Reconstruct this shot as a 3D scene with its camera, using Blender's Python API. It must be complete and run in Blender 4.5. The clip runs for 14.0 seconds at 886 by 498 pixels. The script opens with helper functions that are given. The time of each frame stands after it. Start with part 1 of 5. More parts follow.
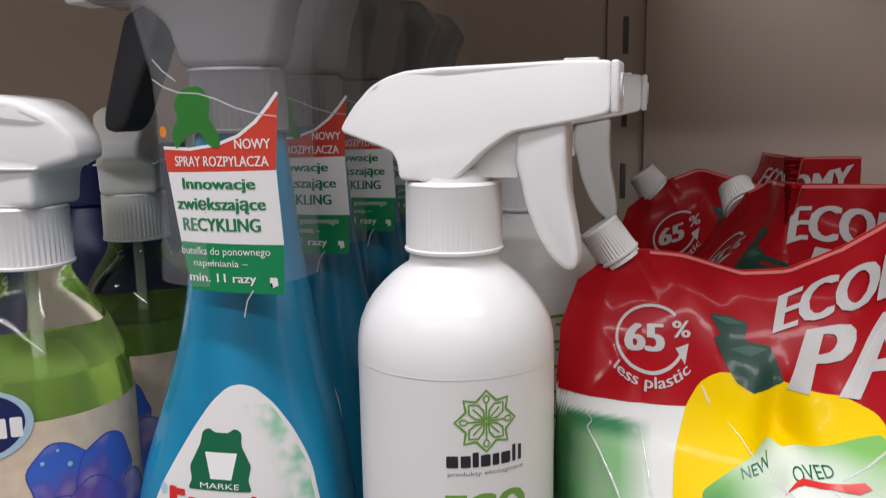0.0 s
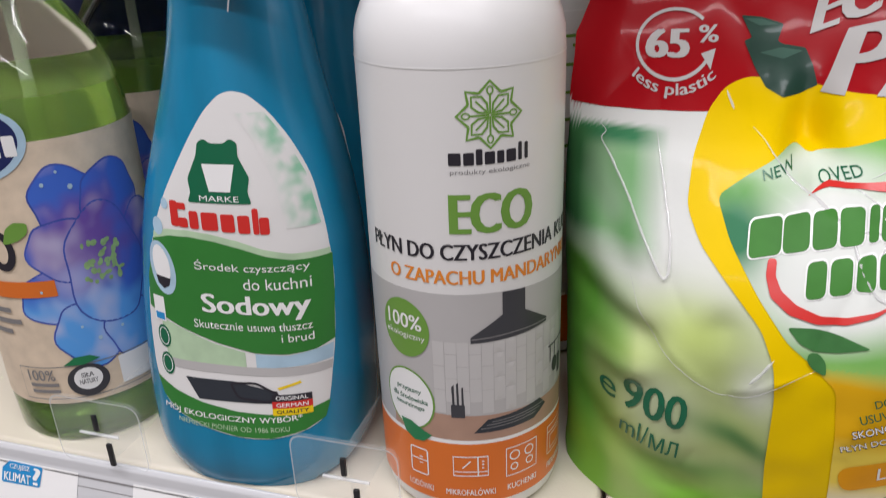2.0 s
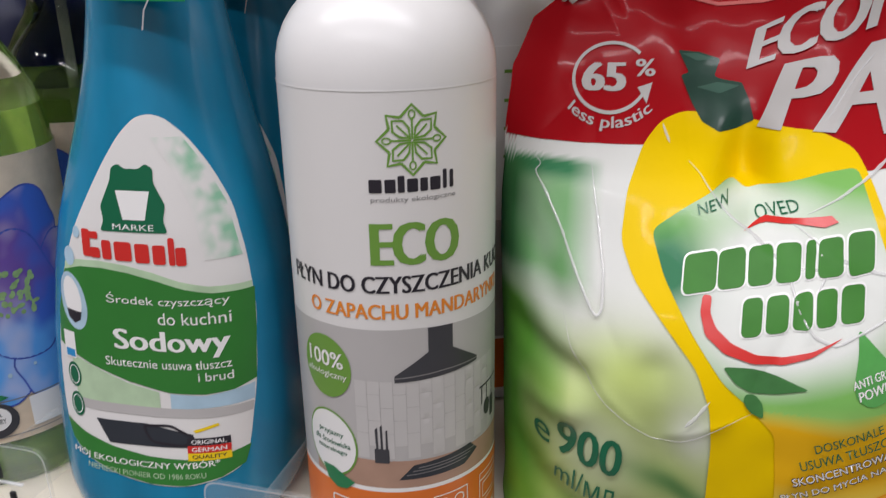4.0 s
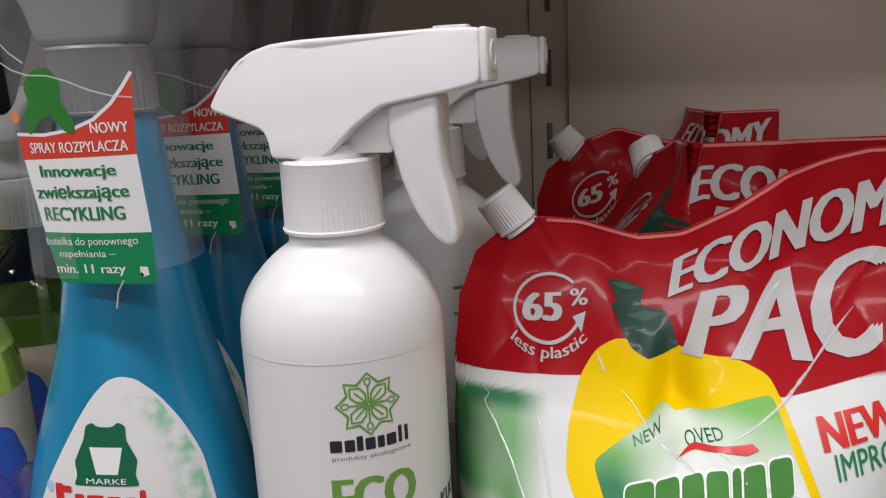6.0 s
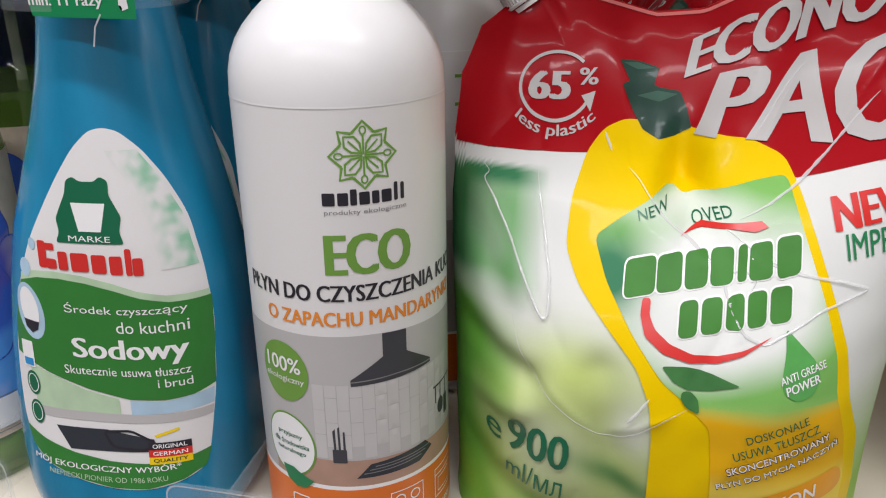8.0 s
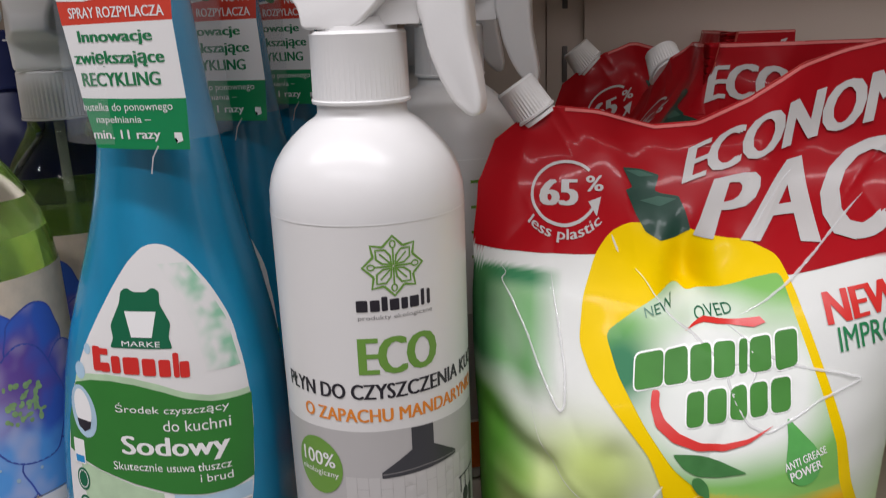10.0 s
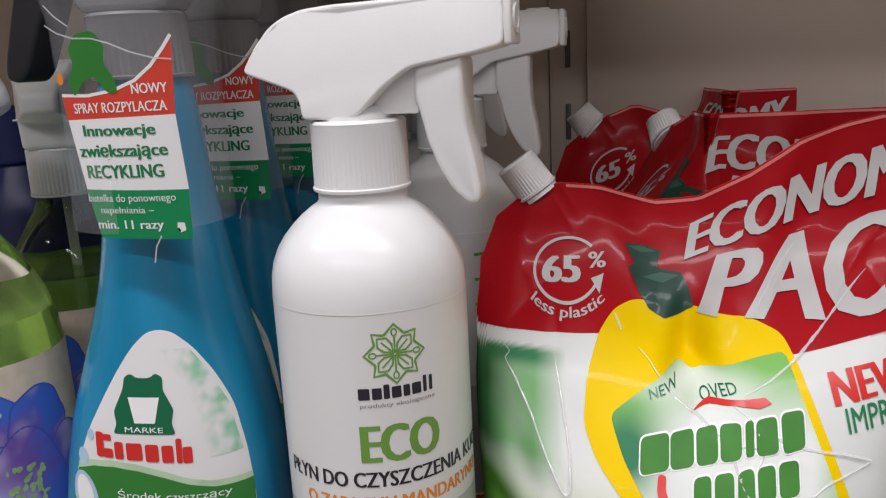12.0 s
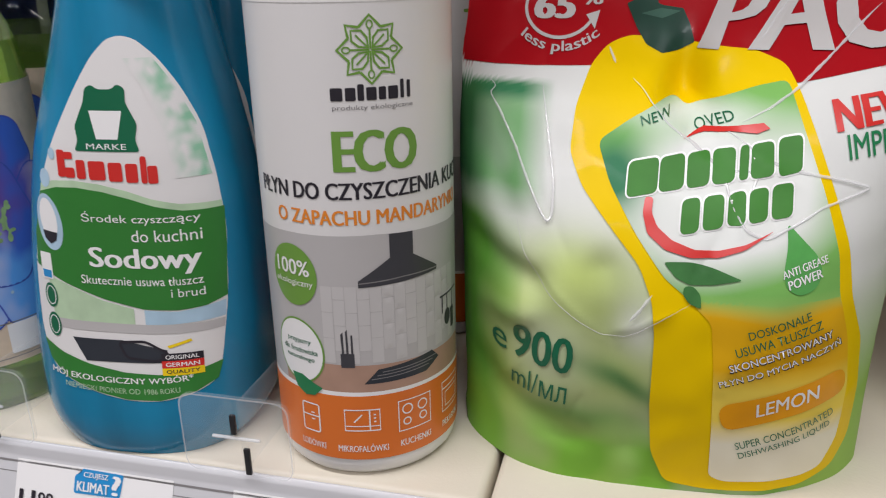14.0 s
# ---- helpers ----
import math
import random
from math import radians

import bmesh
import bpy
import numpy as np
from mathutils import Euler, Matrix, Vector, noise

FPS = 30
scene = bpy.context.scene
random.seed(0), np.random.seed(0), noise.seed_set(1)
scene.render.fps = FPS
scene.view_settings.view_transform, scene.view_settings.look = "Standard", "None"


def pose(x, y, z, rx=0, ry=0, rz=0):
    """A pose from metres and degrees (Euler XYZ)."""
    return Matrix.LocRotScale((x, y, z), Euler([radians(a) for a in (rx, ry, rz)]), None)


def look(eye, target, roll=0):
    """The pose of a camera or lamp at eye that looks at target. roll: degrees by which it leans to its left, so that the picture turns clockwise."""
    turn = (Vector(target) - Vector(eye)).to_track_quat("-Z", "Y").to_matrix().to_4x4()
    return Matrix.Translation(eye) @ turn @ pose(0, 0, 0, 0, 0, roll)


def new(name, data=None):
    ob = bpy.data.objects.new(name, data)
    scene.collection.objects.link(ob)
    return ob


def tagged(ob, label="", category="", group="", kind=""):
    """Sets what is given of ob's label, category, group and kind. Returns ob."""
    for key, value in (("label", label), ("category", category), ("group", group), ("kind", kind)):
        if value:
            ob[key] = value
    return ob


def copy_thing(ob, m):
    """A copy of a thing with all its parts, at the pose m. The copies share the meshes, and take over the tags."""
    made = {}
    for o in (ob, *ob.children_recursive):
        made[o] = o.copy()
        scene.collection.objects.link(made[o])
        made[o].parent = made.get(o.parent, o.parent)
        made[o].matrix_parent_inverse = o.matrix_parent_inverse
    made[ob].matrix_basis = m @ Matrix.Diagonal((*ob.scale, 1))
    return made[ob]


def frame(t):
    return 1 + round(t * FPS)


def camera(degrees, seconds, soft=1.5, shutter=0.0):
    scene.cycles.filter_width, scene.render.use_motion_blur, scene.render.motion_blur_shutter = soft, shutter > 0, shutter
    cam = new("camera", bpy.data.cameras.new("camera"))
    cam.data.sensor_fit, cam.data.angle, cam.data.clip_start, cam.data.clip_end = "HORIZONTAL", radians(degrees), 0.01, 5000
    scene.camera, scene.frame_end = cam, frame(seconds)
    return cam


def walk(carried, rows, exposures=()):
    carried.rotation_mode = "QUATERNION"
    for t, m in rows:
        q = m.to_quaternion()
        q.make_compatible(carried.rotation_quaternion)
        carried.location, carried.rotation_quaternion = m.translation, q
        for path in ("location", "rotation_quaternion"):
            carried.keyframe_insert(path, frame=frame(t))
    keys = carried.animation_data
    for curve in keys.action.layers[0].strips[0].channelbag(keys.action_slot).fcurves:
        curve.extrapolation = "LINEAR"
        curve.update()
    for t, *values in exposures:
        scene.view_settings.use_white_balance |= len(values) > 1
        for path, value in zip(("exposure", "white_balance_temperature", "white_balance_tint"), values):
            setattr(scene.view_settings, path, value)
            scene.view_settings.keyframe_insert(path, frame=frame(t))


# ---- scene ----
cam = camera(57.9, 14.0, soft=1.1, shutter=0.4)
PATH = [
    (0, 0.07910, -0.26454, 0.25225, 17.976, -9.794, -1.006),
    (0.5, 0.07923, -0.26348, 0.24992, 18.630, -13.056, -1.392),
    (1, 0.08591, -0.25647, 0.24021, 19.389, -17.324, -1.953),
    (1.5, 0.08631, -0.25852, 0.22749, 19.943, -20.933, -2.255),
    (2, 0.08351, -0.25480, 0.21429, 20.446, -23.682, -2.443),
    (2.2, 0.08502, -0.25519, 0.21128, 20.525, -24.252, -2.305),
    (4.3, 0.10022, -0.24054, 0.20310, 17.727, -17.863, -0.950),
    (4.5, 0.10446, -0.24083, 0.21258, 17.470, -16.233, -1.227),
    (5, 0.09866, -0.24824, 0.23595, 16.561, -13.128, -2.106),
    (5.5, 0.10108, -0.24521, 0.25676, 15.883, -12.223, -2.776),
    (6, 0.10276, -0.24851, 0.25553, 15.299, -12.746, -2.911),
    (6.5, 0.10089, -0.24352, 0.25186, 15.279, -14.647, -2.690),
    (7, 0.09776, -0.24727, 0.23970, 15.179, -17.267, -1.841),
    (7.5, 0.09553, -0.24898, 0.22262, 15.220, -20.575, -1.025),
    (7.7, 0.09806, -0.24450, 0.21447, 15.254, -21.562, -0.678),
    (9.8, 0.10102, -0.26707, 0.22928, 15.679, -16.905, -1.807),
    (10, 0.10052, -0.26602, 0.23142, 15.860, -16.028, -2.063),
    (10.5, 0.09841, -0.26458, 0.23686, 16.017, -13.849, -2.496),
    (11, 0.10002, -0.25855, 0.25667, 15.954, -12.935, -2.798),
    (11.5, 0.10471, -0.25958, 0.25423, 16.286, -12.246, -3.087),
    (12, 0.10325, -0.26176, 0.24651, 16.512, -13.195, -2.936),
    (12.5, 0.10696, -0.26264, 0.24761, 16.789, -14.817, -2.578),
    (13, 0.10577, -0.26775, 0.22663, 17.010, -16.883, -1.961),
    (13.5, 0.10581, -0.27146, 0.19328, 16.950, -19.424, -1.364),
    (14, 0.10785, -0.26247, 0.18061, 16.682, -20.021, -1.089),
]


def eye_row(t, x, y, z, yaw, pitch, roll):
    a, b = radians(yaw), radians(pitch)
    return t, look((x, y, z), (x - math.sin(a) * math.cos(b), y + math.cos(a) * math.cos(b), z + math.sin(b)), roll)


EXPOSURES = [(0, -0.16), (1.0, -0.15), (2.2, -0.23), (4.5, -0.28), (5.5, -0.28), (6.2, -0.25), (7, -0.15), (7.7, -0.13), (10, -0.28), (11, -0.32), (12.5, -0.23), (14, -0.29)]
walk(cam, [eye_row(*row) for row in PATH], EXPOSURES)

# ---- world and light ----
world = bpy.data.worlds.new("world")
scene.world = world
world.use_nodes = True
world.node_tree.nodes["Background"].inputs[0].default_value = (1.0, 0.96, 0.92, 1)
world.node_tree.nodes["Background"].inputs[1].default_value = 0.010


def strip_lamp(x, y, z, wide, deep, watts, colour=(0.97, 0.95, 1.0)):
    lamp = bpy.data.lights.new("ceiling_lamp", "AREA")
    lamp.shape, lamp.size, lamp.size_y, lamp.energy, lamp.color = "RECTANGLE", wide, deep, watts, colour
    ob = new("ceiling_lamp", lamp)
    ob.matrix_world = look((x, y, z), (x, y + 0.001, z - 1))
    return ob


strip_lamp(-0.25, -0.52, 1.55, 2.4, 0.10, 37)
strip_lamp(0.30, -1.50, 1.50, 2.8, 0.10, 27)

# ---- materials ----
MATS = {}


def mat(name, colour, rough=0.45, metal=0.0, bump=0.0, bump_scale=200.0, vary=0.06, vary_scale=40.0, clear=0.0, coat=0.0,
        soft=0.0, ior=1.45, spec=0.5, rough_vary=0.0, alpha=1.0, stretch=1.0):
    if name in MATS:
        return MATS[name]
    m = bpy.data.materials.new(name)
    m.use_nodes = True
    nt = m.node_tree
    b = nt.nodes["Principled BSDF"]
    b.inputs["Roughness"].default_value = rough
    b.inputs["Metallic"].default_value = metal
    b.inputs["IOR"].default_value = ior
    b.inputs["Transmission Weight"].default_value = clear
    b.inputs["Coat Weight"].default_value = coat
    b.inputs["Coat Roughness"].default_value = 0.06
    b.inputs["Specular IOR Level"].default_value = spec
    b.inputs["Alpha"].default_value = alpha
    if soft:
        b.inputs["Subsurface Weight"].default_value = soft
        b.inputs["Subsurface Radius"].default_value = (0.006, 0.006, 0.006)
        b.inputs["Subsurface Scale"].default_value = 1.0
    geo = nt.nodes.new("ShaderNodeTexCoord")
    n1 = nt.nodes.new("ShaderNodeTexNoise")
    n1.inputs["Scale"].default_value, n1.inputs["Detail"].default_value = vary_scale, 5
    flow = nt.nodes.new("ShaderNodeMapping")
    flow.inputs["Scale"].default_value = (1, 1, stretch)
    nt.links.new(geo.outputs["Object"], flow.inputs["Vector"])
    nt.links.new(flow.outputs["Vector"], n1.inputs["Vector"])
    mix = nt.nodes.new("ShaderNodeMix")
    mix.data_type = "RGBA"
    c = list(colour)
    mix.inputs[6].default_value = (*[v * (1 - vary) for v in c], 1)
    mix.inputs[7].default_value = (*[min(1, v * (1 + vary)) for v in c], 1)
    nt.links.new(n1.outputs["Fac"], mix.inputs[0])
    nt.links.new(mix.outputs[2], b.inputs["Base Color"])
    if rough_vary:
        r = nt.nodes.new("ShaderNodeMapRange")
        r.inputs["To Min"].default_value, r.inputs["To Max"].default_value = max(0.02, rough - rough_vary), rough + rough_vary
        nt.links.new(n1.outputs["Fac"], r.inputs["Value"])
        nt.links.new(r.outputs["Result"], b.inputs["Roughness"])
    if bump:
        n2 = nt.nodes.new("ShaderNodeTexNoise")
        n2.inputs["Scale"].default_value, n2.inputs["Detail"].default_value = bump_scale, 4
        nt.links.new(geo.outputs["Object"], n2.inputs["Vector"])
        bp = nt.nodes.new("ShaderNodeBump")
        bp.inputs["Strength"].default_value, bp.inputs["Distance"].default_value = bump, 0.0006
        nt.links.new(n2.outputs["Fac"], bp.inputs["Height"])
        nt.links.new(bp.outputs["Normal"], b.inputs["Normal"])
    MATS[name] = m
    return m


def printed(name, rough=0.42, coat=0.4, bump=0.25, bump_scale=110.0, spec=0.2):
    """A surface that carries a printed picture, held as the mesh's colours."""
    m = mat(name, (1, 1, 1), rough=rough, coat=coat, bump=bump, bump_scale=bump_scale, spec=spec)
    nt = m.node_tree
    att = nt.nodes.new("ShaderNodeVertexColor")
    att.layer_name = "print"
    nt.links.new(att.outputs["Color"], nt.nodes["Principled BSDF"].inputs["Base Color"])
    return m


WHITE_PLASTIC = mat("white_plastic", (0.80, 0.79, 0.78), 0.36, bump=0.06, bump_scale=900, vary=0.02, soft=0.15, rough_vary=0.05)
WHITE_HDPE = mat("white_bottle", (0.77, 0.76, 0.75), 0.30, bump=0.05, bump_scale=500, vary=0.015, soft=0.2, rough_vary=0.05)
PAPER = mat("label_white", (0.75, 0.735, 0.72), 0.32, bump=0.05, bump_scale=1400, vary=0.015, rough_vary=0.04)
SHELF_PAINT = mat("shelf_cream_paint", (0.64, 0.585, 0.48), 0.42, bump=0.15, bump_scale=700, vary=0.05, vary_scale=18, rough_vary=0.08)
WALL_PAINT = mat("panel_beige_paint", (0.54, 0.455, 0.395), 0.55, bump=0.12, bump_scale=500, vary=0.05, vary_scale=6, rough_vary=0.06)
DARK_STEEL = mat("dark_steel", (0.12, 0.11, 0.105), 0.5, metal=0.3, bump=0.1, vary=0.2)
RAIL_WHITE = mat("rail_white", (0.60, 0.60, 0.615), 0.22, bump=0.05, vary=0.03, coat=0.3)
CLEAR = mat("clear_plastic", (0.96, 0.97, 0.97), 0.04, clear=1.0, ior=1.3, vary=0.0)
FILM = mat("clear_film", (0.75, 0.76, 0.78), 0.10, vary=0.02, bump=0.5, bump_scale=70, alpha=0.10)
THIN_CLEAR = mat("thin_clear_plastic", (0.80, 0.82, 0.83), 0.06, vary=0.02, alpha=0.07)
# Half-clear white for painted glints along the folds of the tag film.
FOLD_GLINT = mat("film_fold", (0.85, 0.85, 0.86), 0.15, vary=0.1, alpha=0.55)
CLEAR_EDGE = mat("clear_plastic_edge", (0.80, 0.81, 0.82), 0.12, vary=0.05, alpha=0.42)
SMOKE = mat("smoke_grey_plastic", (0.26, 0.255, 0.26), 0.22, clear=0.35, vary=0.06, bump=0.08, coat=0.2)
BLACK = mat("black_plastic", (0.018, 0.018, 0.02), 0.34, bump=0.15, bump_scale=400, vary=0.15)
# The stretched colour variation paints upright reflection streaks onto the blue.
BLUE_BOTTLE = mat("blue_liquid_bottle_sheen", (0.007, 0.205, 0.37), 0.2, coat=0.35, vary=0.42, vary_scale=55, stretch=0.16, bump=0.08, bump_scale=45, soft=0.12)
GREEN_LIQUID = mat("green_liquid", (0.31, 0.52, 0.10), 0.08, clear=0.75, ior=1.33, vary=0.12, vary_scale=25)
NAVY = mat("navy_plastic", (0.012, 0.02, 0.10), 0.35, vary=0.1)
RED = mat("print_red", (0.35, 0.005, 0.010), 0.32, spec=0.10, coat=0.07, bump=0.25, bump_scale=110, vary=0.07)
RED_TEXT = mat("ink_red", (0.62, 0.03, 0.025), 0.3, vary=0.03)
TAG_RED = mat("tag_red", (0.66, 0.06, 0.035), 0.3, vary=0.03)
GREEN_INK = mat("ink_green", (0.018, 0.20, 0.075), 0.3, vary=0.05)
DARK_GREEN = mat("ink_dark_green", (0.008, 0.13, 0.06), 0.3, vary=0.05)
LIME_INK = mat("ink_lime", (0.16, 0.33, 0.055), 0.32, vary=0.05)
BAND_GREEN = mat("band_green", (0.035, 0.20, 0.035), 0.28, vary=0.10, vary_scale=60)
TAG_GREEN = mat("tag_green", (0.008, 0.25, 0.085), 0.3, vary=0.05)
INK_BLACK = mat("ink_black", (0.025, 0.022, 0.03), 0.35, vary=0.1)
INK_GREY = mat("ink_grey", (0.22, 0.21, 0.21), 0.4, vary=0.1)
# Greyer copy of INK_WHITE: shade on the pouch top is in its colour.
SHADED_WHITE = mat("ink_shaded_white", (0.50, 0.485, 0.47), 0.35, spec=0.25, vary=0.05, vary_scale=60)
INK_WHITE = mat("ink_white", (0.84, 0.83, 0.82), 0.28, vary=0.02)
ORANGE = mat("print_orange", (0.72, 0.17, 0.025), 0.32, vary=0.05)
ORANGE_INK = mat("ink_orange", (0.78, 0.25, 0.03), 0.32, vary=0.04)
YELLOW = mat("print_yellow", (0.80, 0.54, 0.0), 0.40, spec=0.08, coat=0.05, bump=0.25, bump_scale=110, vary=0.09, vary_scale=22)
YELLOW_INK = mat("ink_yellow", (0.85, 0.6, 0.01), 0.3)
GREY_PHOTO = mat("photo_grey", (0.48, 0.463, 0.455), 0.34, vary=0.05)
TILE_PHOTO = mat("photo_tile", (0.55, 0.532, 0.52), 0.34, vary=0.05)
WOOD_PHOTO = mat("photo_wood", (0.42, 0.26, 0.19), 0.34, vary=0.14, vary_scale=120)
HOOD_PHOTO = mat("photo_hood", (0.05, 0.05, 0.058), 0.34, vary=0.2)
HOB_PHOTO = mat("photo_hob", (0.03, 0.035, 0.045), 0.34, vary=0.2)
PALE_GREEN = mat("photo_pale_green", (0.45, 0.60, 0.40), 0.3, vary=0.3, vary_scale=90)
PALE_BLUE = mat("photo_pale_blue", (0.40, 0.56, 0.68), 0.3, vary=0.25, vary_scale=90)
KRAFT = mat("kraft_label", (0.70, 0.57, 0.43), 0.45, vary=0.22, vary_scale=130, bump=0.1, bump_scale=900)
PETAL_BLUE = mat("petal_blue", (0.05, 0.09, 0.42), 0.35, vary=0.55, vary_scale=70)
STICKER_BLUE = mat("sticker_blue", (0.02, 0.26, 0.58), 0.3, vary=0.05)
POUCH_PRINT = printed("pouch_print", rough=0.5, coat=0.02, spec=0.08)
LABEL_WASH = printed("label_wash", rough=0.32, coat=0.0, bump=0.05, bump_scale=1400.0, spec=0.5)
FLOWER_PRINT = printed("flower_print", coat=0.1, bump=0.05)
FLOOR_TILE = mat("floor_tile", (0.46, 0.445, 0.42), 0.35, vary=0.1, vary_scale=3)
HALL_WHITE = mat("hall_white", (0.56, 0.55, 0.54), 0.6, vary=0.05, vary_scale=2)
AISLE_GOODS = mat("far_goods", (0.42, 0.39, 0.37), 0.6, vary=0.6, vary_scale=7)


# ---- making meshes ----
def part(name, bm, material, parent=None, label="", smooth=True, edge=None):
    me = bpy.data.meshes.new(name)
    bmesh.ops.recalc_face_normals(bm, faces=bm.faces)
    bm.to_mesh(me)
    bm.free()
    for p in me.polygons:
        p.use_smooth = smooth
    if smooth:
        me.set_sharp_from_angle(angle=radians(edge or 40))
    me.materials.append(material)
    ob = new(name, me)
    if parent is not None:
        ob.parent = parent
    if label:
        ob["label"] = label
    return ob


def thing(name, m, label, category, group=""):
    ob = new(name)
    ob.empty_display_size = 0.01
    ob.matrix_world = m
    return tagged(ob, label, category, group)


def box(x0, x1, y0, y1, z0, z1, bevel=0.0, seg=2):
    bm = bmesh.new()
    bmesh.ops.create_cube(bm, size=1)
    for v in bm.verts:
        v.co = Vector(((x0 + x1) / 2 + v.co.x * (x1 - x0), (y0 + y1) / 2 + v.co.y * (y1 - y0), (z0 + z1) / 2 + v.co.z * (z1 - z0)))
    if bevel:
        bmesh.ops.bevel(bm, geom=bm.edges[:], offset=bevel, segments=seg, profile=0.5, affect="EDGES")
    return bm


def loft(rings, seg=56, caps=True):
    """Rings from bottom to top: z, cx, cy, half width, half depth, power of the outline."""
    bm, rows = bmesh.new(), []
    for z, cx, cy, a, b, n in rings:
        row = []
        for i in range(seg):
            t = 2 * math.pi * i / seg
            c, s = math.cos(t), math.sin(t)
            row.append(bm.verts.new((cx + a * math.copysign(abs(c) ** (2 / n), c), cy + b * math.copysign(abs(s) ** (2 / n), s), z)))
        rows.append(row)
    for r0, r1 in zip(rows, rows[1:]):
        for i in range(seg):
            bm.faces.new((r0[i], r0[(i + 1) % seg], r1[(i + 1) % seg], r1[i]))
    if caps:
        bm.faces.new(rows[0][::-1])
        bm.faces.new(rows[-1])
    return bm


def turned(profile, seg=56, cx=0.0, cy=0.0):
    return loft([(z, cx, cy, r, r, 2) for z, r in profile], seg)


def ribbed(z0, z1, r, ribs=60, depth=0.0004, lip=0.001):
    bm, rows = bmesh.new(), []
    seg = ribs * 2
    for z, k, wave in ((z0, r + 0.0003, 0), (z0 + lip, r + 0.0005, 0), (z0 + lip + 0.0004, r, 1), (z1 - 0.0018, r - 0.0003, 1), (z1 - 0.001, r - 0.0002, 0), (z1, r - 0.001, 0)):
        row = []
        for i in range(seg):
            a = 2 * math.pi * i / seg
            q = k - (depth if wave and i % 2 else 0)
            row.append(bm.verts.new((q * math.cos(a), q * math.sin(a), z)))
        rows.append(row)
    for r0, r1 in zip(rows, rows[1:]):
        for i in range(seg):
            bm.faces.new((r0[i], r0[(i + 1) % seg], r1[(i + 1) % seg], r1[i]))
    bm.faces.new(rows[0][::-1])
    bm.faces.new(rows[-1])
    return bm


def rounded(points, cut=0.002, steps=4):
    """A closed outline with its corners rounded."""
    out, n = [], len(points)
    for i in range(n):
        p0, p1, p2 = (Vector(points[(i + k) % n]) for k in (-1, 0, 1))
        c = min(cut, (p0 - p1).length * 0.45, (p2 - p1).length * 0.45)
        a, b = p1 + (p0 - p1).normalized() * c, p1 + (p2 - p1).normalized() * c
        for k in range(steps + 1):
            t = k / steps
            out.append((1 - t) ** 2 * a + 2 * t * (1 - t) * p1 + t * t * b)
    return out


def slab(points, half, bevel=0.002, cut=0.003, crown=None):
    """An outline in x, z made thick along y, with rounded edges. crown(x, z) scales the thickness."""
    bm = bmesh.new()
    pts = rounded(points, cut)
    vs = [bm.verts.new((p[0], -half, p[1])) for p in pts]
    f = bm.faces.new(vs)
    ext = bmesh.ops.extrude_face_region(bm, geom=[f])
    top = [g for g in ext["geom"] if isinstance(g, bmesh.types.BMVert)]
    bmesh.ops.translate(bm, verts=top, vec=(0, 2 * half, 0))
    rim = [e for e in bm.edges if len(e.link_faces) == 2 and abs(e.verts[0].co.y - e.verts[1].co.y) < 1e-7]
    bmesh.ops.bevel(bm, geom=rim, offset=bevel, segments=4, profile=0.5, affect="EDGES", clamp_overlap=True)
    if crown:
        for v in bm.verts:
            v.co.y *= crown(v.co.x, v.co.z)
    return bm


# ---- print laid on a surface ----
def flat(points):
    bm = bmesh.new()
    bm.faces.new([bm.verts.new((p[0], p[1], 0)) for p in points])
    return bm


def ellipse(u, v, a, b, n=40, turn=0.0):
    c, s = math.cos(radians(turn)), math.sin(radians(turn))
    out = []
    for i in range(n):
        t = 2 * math.pi * i / n
        x, y = a * math.cos(t), b * math.sin(t)
        out.append((u + x * c - y * s, v + x * s + y * c))
    return out


def rect(u0, u1, v0, v1, r=0.0):
    pts = [(u0, v0), (u1, v0), (u1, v1), (u0, v1)]
    return rounded(pts, r, 5) if r else pts


def stroke(points, w, closed=False):
    """A line of that width along the points."""
    bm = bmesh.new()
    pts = [Vector((p[0], p[1])) for p in points]
    n = len(pts)
    left, right = [], []
    for i, p in enumerate(pts):
        a = pts[i - 1] if (i > 0 or closed) else p
        b = pts[(i + 1) % n] if (i < n - 1 or closed) else p
        d = (b - a).normalized()
        q = Vector((-d.y, d.x)) * w / 2
        left.append(bm.verts.new((p.x + q.x, p.y + q.y, 0)))
        right.append(bm.verts.new((p.x - q.x, p.y - q.y, 0)))
    for i in range(n if closed else n - 1):
        j = (i + 1) % n
        bm.faces.new((left[i], left[j], right[j], right[i]))
    return bm


def joined(bms):
    out = bmesh.new()
    for b in bms:
        me = bpy.data.meshes.new("tmp")
        b.to_mesh(me)
        b.free()
        out.from_mesh(me)
        bpy.data.meshes.remove(me)
    return out


